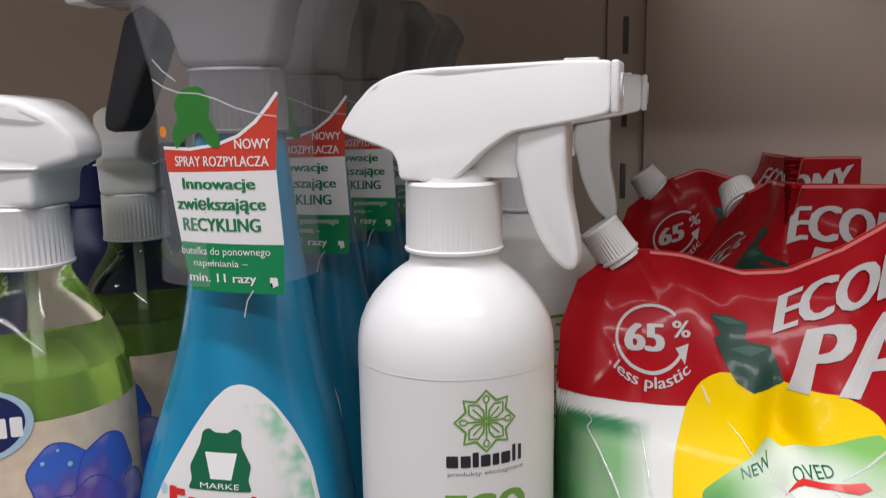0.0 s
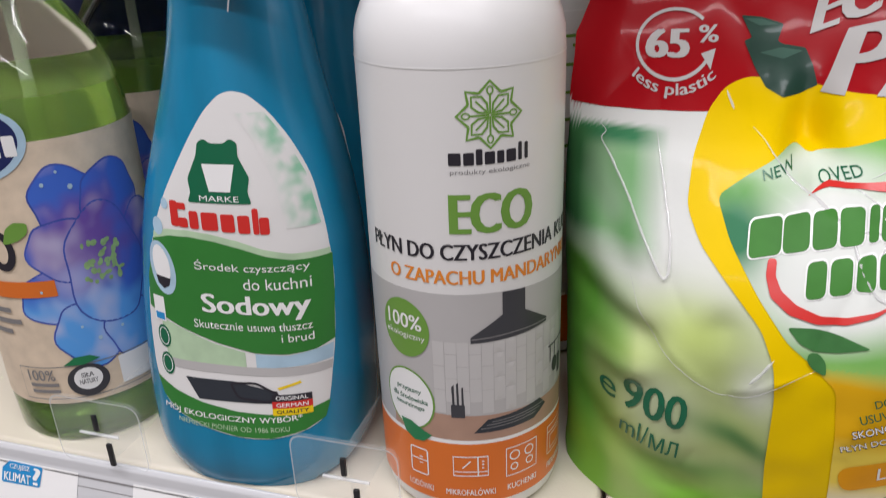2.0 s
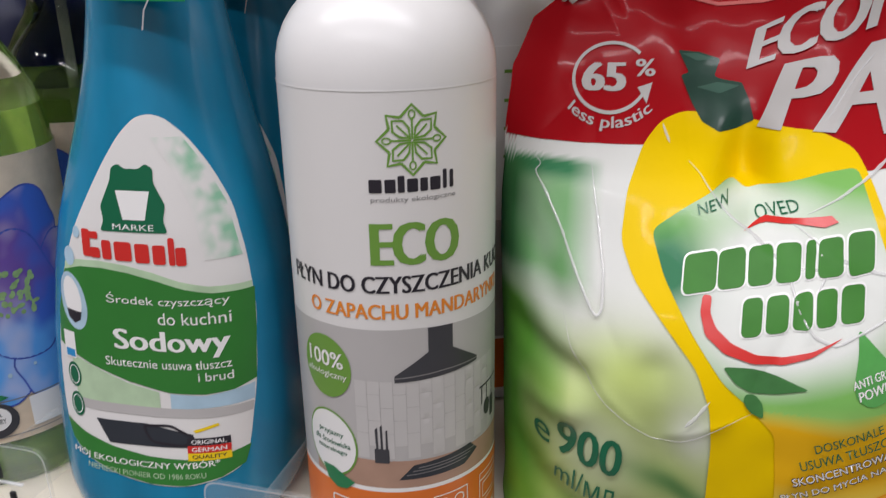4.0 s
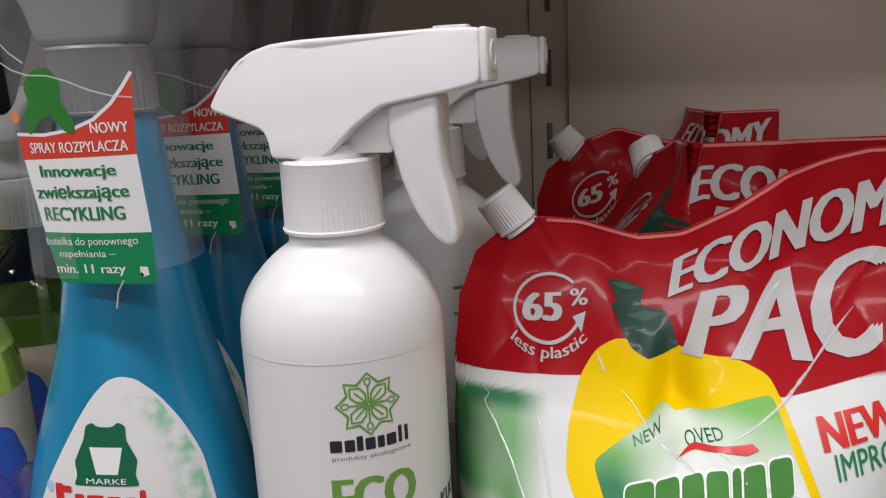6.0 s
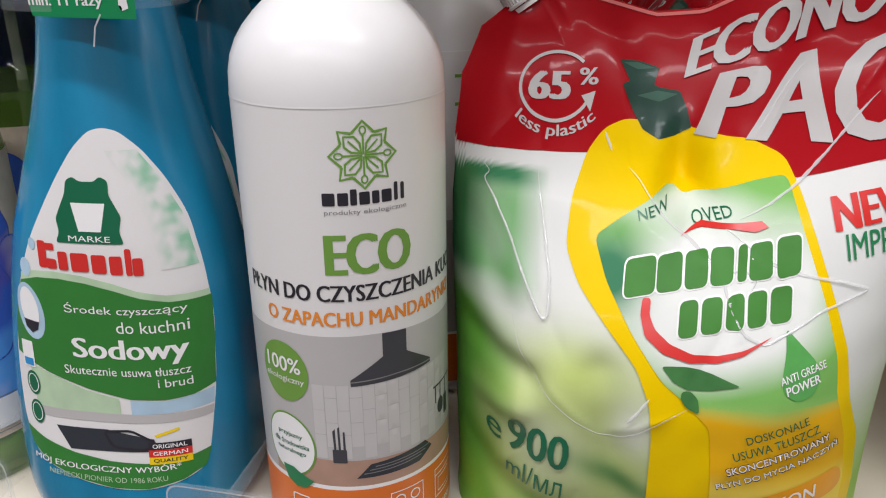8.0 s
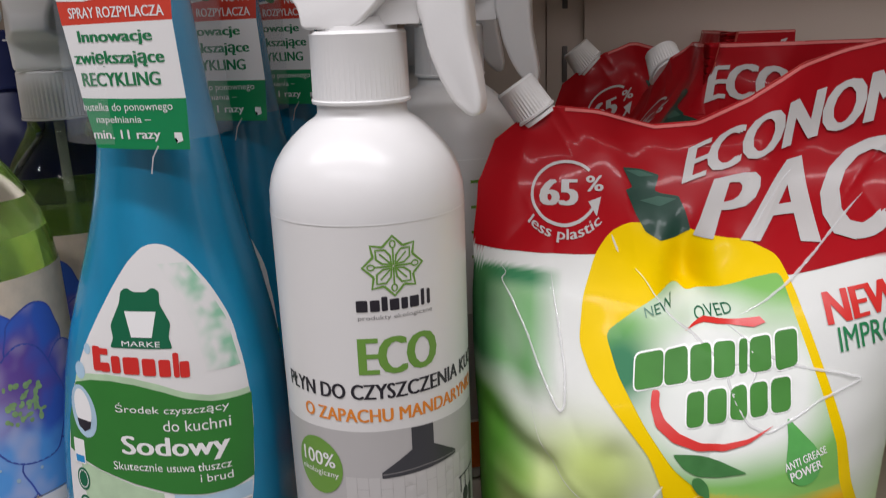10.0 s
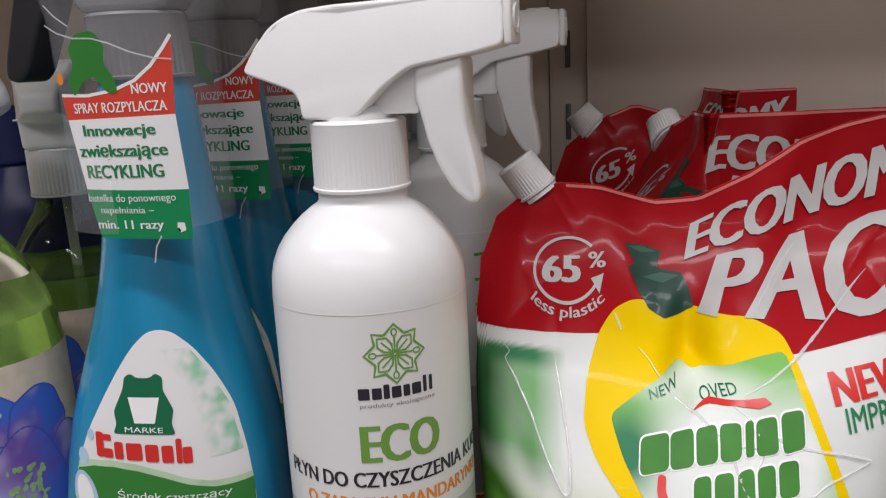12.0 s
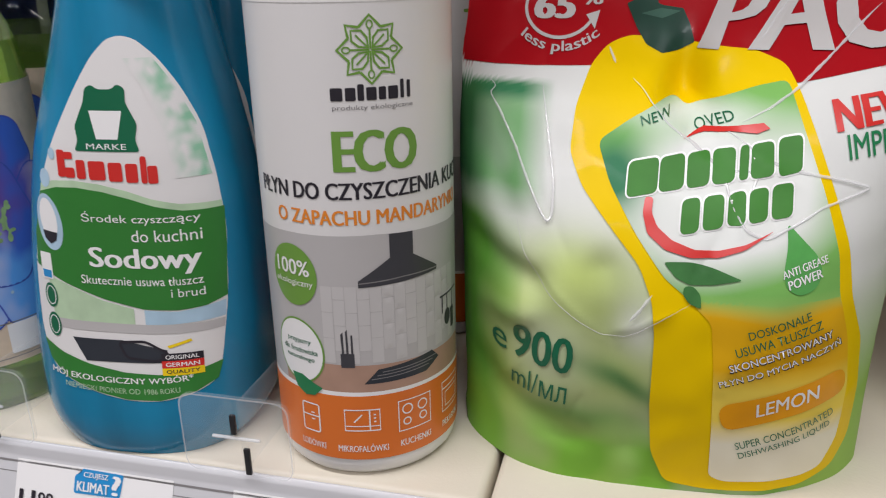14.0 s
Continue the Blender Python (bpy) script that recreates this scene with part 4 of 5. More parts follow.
        laid("petal_print", flat([(p[0] * MM, (p[1] - 3) * MM) for p in ring]), FLOWER_PRINT, lab, on, 0.0002 + 0.00004 * k, 0.0016, paint=petal_paint)
        laid("petal_rim", stroke([(p[0] * MM, (p[1] - 3) * MM) for p in ring], 0.0007, True), PETAL_BLUE, lab, on, 0.00022 + 0.00004 * k, 0.004)
    rng = random.Random(8)
    spots = [flat(mm(ellipse(12 + rng.uniform(-8, 8), 80 + rng.uniform(-8, 8), rng.uniform(0.6, 1.7), rng.uniform(0.5, 1.4), 9, rng.uniform(0, 90)))) for _ in range(46)]
    laid("heart_print", joined(spots), mat("heart_green", (0.30, 0.48, 0.20), 0.4, vary=0.6, vary_scale=200), lab, on, 0.0007, 0.004)
    drops = [flat(mm(ellipse(u, v, r, r, 12))) for u, v, r in ((-4, 112, 0.8), (2, 116, 0.6), (6, 110, 1.0), (4, 50, 0.9), (-2, 56, 0.6), (14, 52, 0.7), (-14, 72, 0.6))]
    for b in drops:
        laid("drop_print", b, PALE_BLUE, lab, on, 0.0008, 0.004)
    shape_on(lab, on, PALE_BLUE, 0.0006, ellipse(-24, 127, 19, 12.5, 36, 12), "logo_plate", 0.004)
    shape_on(lab, on, NAVY, 0.0007, ellipse(-26, 127, 18, 11.2, 36, 12), "logo_plate", 0.004)
    bars = [flat(mm(rect(u, u + 4.6, 122.6 + 0.05 * (u + 24), 129.8 + 0.05 * (u + 24), 0.8))) for u in (-38, -32, -26, -20, -14)]
    for b in bars:
        laid("brand_bar", b, INK_WHITE, lab, on, 0.0008, 0.004)
    shape_on(lab, on, ORANGE, 0.0007, rect(-50, -8, 70, 76.5), "orange_strip", 0.004)
    line_on(lab, on, INK_BLACK, 0.0007, ellipse(-26.5, 88.5, 4.6, 6.4, 24), 3.0, True, "ring_letter")
    shape_on(lab, on, LIME_INK, 0.0009, rounded([(-24.5, 91), (-22, 97), (-18, 99.6), (-12.5, 99.0), (-13.6, 95), (-18, 92.4)], 1.5), "leaf_print", 0.004)
    for v, w in ((58.5, 14), (54.0, 18), (49.5, 12)):
        shape_on(lab, on, INK_GREY, 0.0007, rect(-44, -44 + w, v + 5, v + 7.0), "text_bar", 0.004)
    line_on(lab, on, INK_GREY, 0.0008, [(-34, 26.5), (30, 26.5), (30, 40.5), (-34, 40.5)], 0.4, True)
    text_on(lab, on, INK_GREY, 0.0009, "100%", -24, 37.0, 12.5, 4.6, bold=0.01)
    for v in (32.0, 29.2):
        shape_on(lab, on, INK_GREY, 0.0008, rect(-30, -17, v, v + 1.4), "text_bar", 0.004)
    shape_on(lab, on, HOOD_PHOTO, 0.0009, ellipse(-4.5, 33.5, 8.6, 7.0, 30), "seal", 0.004)
    shape_on(lab, on, INK_WHITE, 0.0010, ellipse(-4.5, 34.2, 5.8, 4.8, 26), "seal", 0.004)
    for i, w in enumerate(("SIŁA", "NATURY")):
        text_on(lab, on, INK_BLACK, 0.0011, w, -4.5, 35.9 - 2.8 * i, 5 + 2.4 * i, 2.0, bold=0.01)
    shape_on(lab, on, GREEN_INK, 0.0011, [(-13, 41), (-8, 44.0), (-2, 44), (2, 42.0), (-5, 40.4)], "leaf_print", 0.004)
    shape_on(lab, on, INK_WHITE, 0.0009, rect(9, 25, 28, 40, 0.5), "seal", 0.004)
    return t


SLIM = Matrix.Diagonal((0.95, 0.95, 0.982, 1))
first_green = green_cleaner(pose(-0.1835, -0.008, SHELF, 0, 0, 4) @ SLIM)
copy_thing(first_green, pose(-0.202, 0.082, SHELF, 0, 0, -60) @ SLIM)
copy_thing(first_green, pose(-0.212, 0.165, SHELF, 0, 0, -55) @ SLIM)


def navy_bottle(m):
    t = thing("bottle", m, "dark navy plastic cleaner bottle with a blue cap", "bottle", "navy bottles")
    part("body", turned([(0, 0.029), (0.003, 0.0315), (0.15, 0.032), (0.175, 0.029), (0.19, 0.020), (0.20, 0.016)], 40), NAVY, t, edge=60)
    part("cap", ribbed(0.2, 0.232, 0.019, 36), NAVY, t, "dark blue cap")
    return t


nb = navy_bottle(pose(-0.268, 0.125, SHELF))
copy_thing(nb, pose(-0.275, 0.200, SHELF))

# ---- refill pouches ----
ZS = [0, 0.025, 0.05, 0.08, 0.10, 0.12, 0.135, 0.15, 0.165, 0.18, 0.22]
YE = [0.014, 0.018, 0.021, 0.026, 0.029, 0.030, 0.031, 0.036, 0.050, 0.060, 0.068]
BU = [0.034, 0.044, 0.050, 0.055, 0.050, 0.033, 0.021, 0.006, 0.000, 0.000, 0.000]
CX = [0.110, 0.110, 0.110, 0.111, 0.112, 0.114, 0.116, 0.118, 0.120, 0.122, 0.124]
HW = [0.074, 0.075, 0.076, 0.078, 0.081, 0.083, 0.085, 0.087, 0.089, 0.090, 0.090]
TOP_X = [0.034, 0.038, 0.050, 0.064, 0.080, 0.102, 0.119, 0.1385, 0.157, 0.173, 0.186, 0.214]
TOP_Z = [0.168, 0.184, 0.1935, 0.1975, 0.1955, 0.1896, 0.1908, 0.200, 0.2124, 0.218, 0.221, 0.222]
FOLDS = [((0.044, 0.136), (0.0687, 0.0985), 1.1), ((0.0687, 0.0985), (0.0632, 0.140), 1.0), ((0.040, 0.125), (0.034, 0.140), 1.0), ((0.095, 0.140), (0.125, 0.112), 1.2), ((0.125, 0.112), (0.130, 0.098), 1.0),
         ((0.190, 0.185), (0.150, 0.140), 1.3), ((0.150, 0.168), (0.136, 0.148), 1.0), ((0.119, 0.128), (0.150, 0.110), 1.0), ((0.061, 0.088), (0.086, 0.065), 0.9), ((0.090, 0.064), (0.111, 0.0755), 1.0), ((0.040, 0.02), (0.062, 0.05), 1.2), ((0.05, 0.165), (0.075, 0.15), 0.9)]


T_YE, T_BU, T_CX, T_HW = (smoothed(ZS, v, 0.009) for v in (YE, BU, CX, HW))


# broad bends of the film: from, to, depth, width
BENDS = [((0.080, 0.196), (0.091, 0.156), 0.0032, 0.010), ((0.156, 0.214), (0.131, 0.150), -0.0030, 0.009), ((0.099, 0.150), (0.116, 0.129), 0.0030, 0.006), ((0.132, 0.149), (0.117, 0.128), 0.0028, 0.006),
         ((0.052, 0.186), (0.040, 0.150), -0.0025, 0.007), ((0.046, 0.080), (0.040, 0.030), 0.0035, 0.008), ((0.088, 0.085), (0.098, 0.020), 0.0030, 0.007), ((0.060, 0.110), (0.050, 0.070), -0.0022, 0.008),
         ((0.034, 0.087), (0.064, 0.079), 0.0050, 0.0055), ((0.034, 0.062), (0.060, 0.067), -0.0040, 0.0060), ((0.036, 0.040), (0.078, 0.022), 0.0040, 0.0070), ((0.040, 0.122), (0.055, 0.100), 0.0025, 0.0060)]
_r = random.Random(21)
for _ in range(26):
    _x, _z, _a, _l = _r.uniform(0.04, 0.19), _r.uniform(0.02, 0.19), _r.uniform(0.6, 2.3), _r.uniform(0.010, 0.030)
    FOLDS.append(((_x, _z), (_x + _l * math.cos(_a), _z + _l * math.sin(_a)), _r.choice((-0.7, 0.5, 0.8))))


def pouch_y(x, z):
    s = (x - lerp(z, *T_CX)) / lerp(z, *T_HW)
    s = max(-1.0, min(1.0, s))
    y = lerp(z, *T_YE) - lerp(z, *T_BU) * (1 - abs(s) ** 3) ** 0.8
    fade = (1 - abs(s) ** 6)
    w = 0.0
    for (x0, z0), (x1, z1), h in FOLDS:
        dx, dz = x1 - x0, z1 - z0
        k = max(0.0, min(1.0, ((x - x0) * dx + (z - z0) * dz) / (dx * dx + dz * dz)))
        d = math.hypot(x - x0 - k * dx, z - z0 - k * dz)
        if d > 0.012:
            continue
        w -= h * 0.0009 * math.exp(-(d / 0.0022) ** 1.2) * min(1, 4 * k * (1 - k) + 0.25)
    for (x0, z0), (x1, z1), h, wd in BENDS:
        dx, dz = x1 - x0, z1 - z0
        k = max(0.0, min(1.0, ((x - x0) * dx + (z - z0) * dz) / (dx * dx + dz * dz)))
        d = math.hypot(x - x0 - k * dx, z - z0 - k * dz)
        w += h * math.exp(-(d / wd) ** 2)
    # the dent under the printed cap
    w += 0.0180 * math.exp(-((x - 0.113) / 0.0078) ** 2 - ((z - 0.136) / (0.016 if z > 0.136 else 0.0065)) ** 2)
    w += 0.0012 * noise.noise(Vector((x * 34, z * 34, 1.3))) + 0.0026 * noise.noise(Vector((x * 42 + z * 8, z * 17, 3.1))) * max(0.0, min(1.0, (0.105 - x) / 0.03)) * min(1.0, max(0.0, (0.135 - z) / 0.03)) + 0.0005 * noise.noise(Vector((x * 95, z * 80, 4.0)))
    return y + w * fade


def on_pouch(u, v, lift):
    return Vector((u, pouch_y(u, v) - lift, v - SHELF))


def blend(a, b, k):
    k = max(0.0, min(1.0, k))
    return tuple(p + (q - p) * k for p, q in zip(a, b))


def soft(v):
    return max(0.0, min(1.0, v))


def near(x, z, x0, z0, a, b):
    return math.exp(-((x - x0) / a) ** 2 - ((z - z0) / b) ** 2)


def pouch_paint(x, z):
    """White film with blurred green leaves printed on it, red above."""
    if z > 0.1462:
        return (0.35, 0.005, 0.010)
    c = (0.67, 0.68, 0.65)
    n = noise.noise(Vector((x * 30, z * 26, 7.0)))
    m = noise.noise(Vector((x * 60 + 3, z * 45, 11.0)))
    left = soft((0.068 - x) / 0.012)
    c = blend(c, (0.19, 0.42, 0.17), 0.98 * left * (0.85 + 0.7 * m) * soft((z - 0.098) / 0.01) * soft((0.1405 - z) / 0.0015))
    c = blend(c, (0.035, 0.20, 0.085), 0.95 * left * soft((z - 0.1325) / 0.004) * soft((0.1405 - z) / 0.0015))
    c = blend(c, (0.05, 0.17, 0.06), soft((0.047 - x) / 0.010) * soft((z - 0.096) / 0.01) * soft((0.140 - z) / 0.002))
    if x < 0.112:
        c = blend(c, (0.36, 0.46, 0.10), 0.92 * soft((0.098 - z) / 0.026) * (0.85 + 0.5 * n))
        c = blend(c, (0.50, 0.62, 0.15), 0.8 * near(x, z, 0.080, 0.084, 0.017, 0.013))
        c = blend(c, (0.70, 0.72, 0.66), 0.8 * near(x, z, 0.099, 0.068, 0.007, 0.010))
        c = blend(c, (0.12, 0.34, 0.045), soft((0.060 - x + 0.010 * m) / 0.018) * soft((0.104 - z) / 0.012))
        c = blend(c, (0.07, 0.19, 0.06), 0.9 * near(x, z, 0.096, 0.047 - 0.44 * (x - 0.094), 0.016, 0.005))
        c = blend(c, (0.12, 0.27, 0.07), 0.7 * near(x, z, 0.082, 0.031, 0.024, 0.006))
    c = blend(c, (0.19, 0.43, 0.05), soft((0.034 - z) / 0.016) * (0.85 + 0.7 * m))
    if x > 0.155:
        c = blend(c, (0.30, 0.50, 0.10), soft((0.085 - z) / 0.05))
    return tuple(max(0.0, v) for v in c)


def label_paint(x, z):
    c = (0.72, 0.74, 0.70)
    n = noise.noise(Vector((x * 45, z * 45, 2.0)))
    d = math.hypot((x - 0.122) / 0.034, (z - 0.108 - 0.17 * (x - 0.122)) / 0.020)
    c = blend(c, (0.20, 0.46, 0.11), (d - 0.74 + 0.25 * n) * 1.5)
    c = blend(c, (0.05, 0.20, 0.10), 1.25 * math.exp(-((x - 0.089) / 0.010) ** 2 - ((z - 0.114) / 0.010) ** 2))
    c = blend(c, (0.70, 0.76, 0.68), 0.9 * math.exp(-((x - 0.112) / 0.020) ** 2 - ((z - 0.131) / 0.004) ** 2))
    if z < 0.082:
        c = blend(c, (0.42, 0.60, 0.16), (0.082 - z) / 0.012)
    if z < 0.079:
        c = blend(c, (0.76, 0.42, 0.01), (0.079 - z + 0.004 * n) / 0.006)
    if z < 0.056:
        c = blend(c, (0.82, 0.62, 0.09), (0.056 - z) / 0.008)
    if z < 0.036:
        c = blend(c, (0.82, 0.78, 0.62), (0.036 - z) / 0.010)
    return c


BRAND_GREEN = mat("brand_green", (0.05, 0.20, 0.03), 0.45, spec=0.2, vary=0.3, vary_scale=60)


# Glossy half-clear film; its pale colour stands in for highlights along creases.
CREASE_GLINT = mat("crease_glint_film", (0.80, 0.80, 0.80), 0.10, coat=1.0, vary=0.1, alpha=0.6)


def smooth_line(p):
    for _ in range(2):
        p = [p[0]] + [((a[0] + 2 * b[0] + c[0]) / 4, (a[1] + 2 * b[1] + c[1]) / 4) for a, b, c in zip(p, p[1:], p[2:])] + [p[-1]]
    return p


def warped(text, x0, x1, low, high, slant=0.0, bold=0.0):
    bm = words(text, 0.5, 0.5, 1.0, 1.0, bold=bold)
    for v in bm.verts:
        u, k = v.co.x, v.co.y
        x = x0 + (x1 - x0) * u + slant * k
        b, t = lerp(u, [0, 0.5, 1], low), lerp(u, [0, 0.5, 1], high)
        v.co = Vector((x, b + (t - b) * k, v.co.z))
    return bm


def refill_pouch(m):
    t = thing("refill_pouch", m, "red, white and green dishwashing refill pouch with a white screw cap", "pouch", "dishwashing refill pouches")
    bm = bmesh.new()
    nu, nv = 150, 150
    col = bm.verts.layers.float_color.new("print")
    front, backs = [], []
    for j in range(nv + 1):
        fr, br = [], []
        for i in range(nu + 1):
            s = -1 + 2 * i / nu
            zt = lerp(lerp(0.2, ZS, CX) + s * 0.0895, TOP_X, TOP_Z)
            z = SHELF + (zt - SHELF) * j / nv
            x = lerp(z, *T_CX) + s * (lerp(z, *T_HW) - 0.0005 + abs(s) ** 3 * 0.0016 * noise.noise(Vector((s * 3, z * 55, 9.0))))
            v = bm.verts.new((x, pouch_y(x, z), z - SHELF))
            v[col] = (*pouch_paint(x, z), 1)
            fr.append(v)
            if i in (0, nu):
                br.append(v)
            else:
                y = lerp(z, *T_YE) + 0.45 * lerp(z, *T_BU) * (1 - abs(s) ** 3) ** 0.8 + 0.0006
                y = max(y, pouch_y(x, z) + 0.0008)
                w = bm.verts.new((x, y, z - SHELF))
                w[col] = (0.6, 0.1, 0.08, 1) if z > 0.146 else (0.5, 0.62, 0.3, 1)
                br.append(w)
        front.append(fr)
        backs.append(br)
    for rows, flip in ((front, False), (backs, True)):
        for r0, r1 in zip(rows, rows[1:]):
            for i in range(nu):
                q = (r0[i], r0[i + 1], r1[i + 1], r1[i])
                bm.faces.new(q[::-1] if flip else q)
    for i in range(nu):
        q = [front[0][i + 1], front[0][i], backs[0][i], backs[0][i + 1]]
        q = [v for k, v in enumerate(q) if v not in q[:k]]
        if len(q) > 2:
            bm.faces.new(q)
        q = [front[-1][i], front[-1][i + 1], backs[-1][i + 1], backs[-1][i]]
        q = [v for k, v in enumerate(q) if v not in q[:k]]
        if len(q) > 2:
            bm.faces.new(q)
    body = part("film_bag", bm, POUCH_PRINT, t, "glossy crumpled film bag with printed leaves", edge=80)
    on = on_pouch
    # red top with a lighter sealed edge
    low = [(32.2, 146.0), (45, 145.2), (60, 145.0), (78, 145.3), (100, 145), (125, 142), (148, 140.8), (178, 146.0), (204.5, 151.5)]
    up = [(x * 1000, z * 1000 - 0.5) for x, z in zip(np.linspace(0.2135, 0.0345, 60), [lerp(x, TOP_X, TOP_Z) for x in np.linspace(0.2135, 0.0345, 60)])]
    red = laid("red_panel", flat(mm(low + [(212.5, 180)] + up + [(32.6, 158)])), RED, body, on, 0.0003, 0.0014, "red printed top")
    edge = [(x, lerp(x, TOP_X, TOP_Z) - 0.0011) for x in np.linspace(0.0665, 0.213, 50)]
    laid("seal_edge", stroke(edge, 0.0012), mat("seal_edge", (0.72, 0.18, 0.17), 0.2, coat=0.5), body, on, 0.0006, 0.003)
    laid("lettering", warped("ECONOMY", 0.1125, 0.2055, [0.1672, 0.1832, 0.1965], [0.1805, 0.2020, 0.2165], 0.003, 0.034), SHADED_WHITE, red, on, 0.0012, 0.0013)
    laid("lettering", warped("PACK", 0.1160, 0.2105, [0.1500, 0.1500, 0.1540], [0.1695, 0.1815, 0.1930], 0.009, 0.026), SHADED_WHITE, red, on, 0.0012, 0.0013)
    text_on(red, on, SHADED_WHITE, 0.0009, "65", 64.9, 164.6, 15.6, 9.0, bold=0.034)
    text_on(red, on, SHADED_WHITE, 0.0009, "%", 79.0, 167.4, 7.0, 5.4, bold=0.015)
    arc = [(67.2 + 13 * math.cos(radians(a)), 164.7 + 10.8 * math.sin(radians(a))) for a in range(42, 338, 8)]
    line_on(red, on, SHADED_WHITE, 0.0009, arc, 1.1, False, "arrow_ring")
    shape_on(red, on, SHADED_WHITE, 0.0009, [(76.6, 161.4), (81.6, 162.8), (80.0, 156.6)], "arrow_head")
    text_on(red, on, SHADED_WHITE, 0.0009, "less plastic", 67.6, 150.6, 30, 4.4, bold=0.012, arc=46.0)
    # printed squeeze bottle
    yel = [(85, 151.8), (92.3, 154.4), (104, 154), (116.6, 152.0), (135, 150.4), (144.6, 146.5), (148.5, 138), (152.4, 126), (158, 109), (162.9, 93.8), (165.5, 78), (172.5, 60), (175.6, 40), (175.4, 20), (170, 9), (158, 4.6), (125, 4.2), (112, 6.5), (106.5, 20), (104.8, 40), (104.5, 65.7), (103, 78), (98.6, 88.7), (89, 99.5), (79, 110.5), (74.4, 119.7), (75.4, 133.4), (79.6, 145.7)]
    yb = laid("yellow_bottle", flat(mm(rounded(yel, 3.0))), YELLOW, body, on, 0.0006, 0.0015, "printed yellow squeeze bottle")
    cap_ink = mat("print_bottle_green", (0.020, 0.056, 0.040), 0.35, spec=0.15, coat=0.06, vary=0.35, vary_scale=90)
    cap_pale = mat("print_bottle_green_pale", (0.05, 0.115, 0.085), 0.35, spec=0.15, coat=0.06, vary=0.3, vary_scale=90)
    pc = shape_on(red, on, cap_ink, 0.0008, rounded([(90, 173), (97, 172.6), (104, 170.6), (102.2, 165.2), (104, 164.4), (111.3, 163.3), (113.8, 158), (115.4, 152.0), (110, 149.4), (104.2, 148.6), (98.6, 151.4), (95, 157), (91.2, 165), (93.8, 166)], 0.7), "printed_cap")
    shape_on(red, on, cap_pale, 0.0009, rounded([(91.0, 172.0), (96.4, 172.2), (102.4, 170.4), (96.4, 169.8)], 0.5), "printed_cap")
    shape_on(red, on, cap_pale, 0.0009, rounded([(96.4, 161.6), (103.4, 163.4), (110.6, 162.4), (104.0, 160.0)], 0.6), "printed_cap")
    lb = [(83.6, 123.4), (94, 130.0), (103, 134.6), (108.6, 135.4), (113.2, 131.6), (118, 133.6), (125, 136.6), (134, 139.8), (144.6, 141.8), (148.6, 128), (155, 108), (159.4, 92), (160.6, 80), (166, 64), (169.8, 44), (169.6, 22), (165, 11.2), (158, 9.2), (131, 8.8), (126.6, 11), (125.4, 30), (123.6, 55), (121.6, 72), (114, 79.6), (106.4, 85.6), (97.0, 98), (88, 112)]
    lab = laid("bottle_label", flat(mm(rounded(lb, 2.5))), POUCH_PRINT, yb, on, 0.0009, 0.0015, "green and white printed label", paint=label_paint)
    # brand words as plain bars with a pale rim
    plates, rims = [], []
    line1 = ((98.5, 9.6, 113.2, 9.8), (107.6, 7.8, 114.6, 9.6), (115.8, 7.0, 115.8, 9.6), (123.6, 7.0, 117.0, 9.6), (129.8, 2.8, 118.0, 9.6), (135.4, 7.0, 118.8, 9.6), (144.0, 7.4, 120.2, 10.4))
    line2 = ((113.4, 5.6, 103.2, 9.6), (120.4, 6.2, 104.4, 9.2), (127.4, 5.4, 105.6, 9.0), (134.0, 5.8, 106.6, 9.0), (141.2, 6.4, 107.8, 9.4))
    for k, (u, w, base, h) in enumerate(line1 + line2):
        skew = [(p[0] - u, p[1] - base) for p in rect(u - w / 2, u + w / 2, base - h / 2, base + h / 2, 2.0)]
        big = [(p[0] - u, p[1] - base) for p in rect(u - w / 2 - 0.5, u + w / 2 + 0.5, base - h / 2 - 0.5, base + h / 2 + 0.5, 2.4)]
        tilt = lambda pts: [(u + p[0] + 0.06 * p[1], base + 0.6 + p[1] + 0.17 * p[0]) for p in pts]
        rims.append(flat(mm(tilt(big))))
        plates.append(flat(mm(tilt(skew))))
    for b in rims:
        laid("brand_rim", b, INK_WHITE, yb, on, 0.0012, 0.003)
    for b in plates:
        laid("brand_bar", b, BRAND_GREEN, yb, on, 0.0015, 0.003)
    sw = [(102.0, 108.5), (101.6, 104.4), (103.4, 100.6), (108, 97.0), (115, 94.6), (122, 94.6), (130, 96.6), (138.6, 100.4), (130, 95.2), (122, 92.6), (114, 92.2), (106, 94.2), (100.4, 98.6), (98.8, 104.2), (99.4, 108.6)]
    shape_on(yb, on, RED_TEXT, 0.0015, rounded(sw, 1.0), "red_swoosh")
    shape_on(yb, on, RED_TEXT, 0.0015, [(111, 124.2), (118, 127.4), (128, 128.6), (136, 129.6), (138, 128.0), (134, 126.6), (126, 127.0), (118, 126.0)], "red_swoosh")
    text_on(yb, on, DARK_GREEN, 0.0014, "NEW", 102.4, 130.6, 10.4, 2.9, turn=13)
    text_on(yb, on, DARK_GREEN, 0.0014, "OVED", 121.0, 129.4, 12.6, 2.9, turn=20)
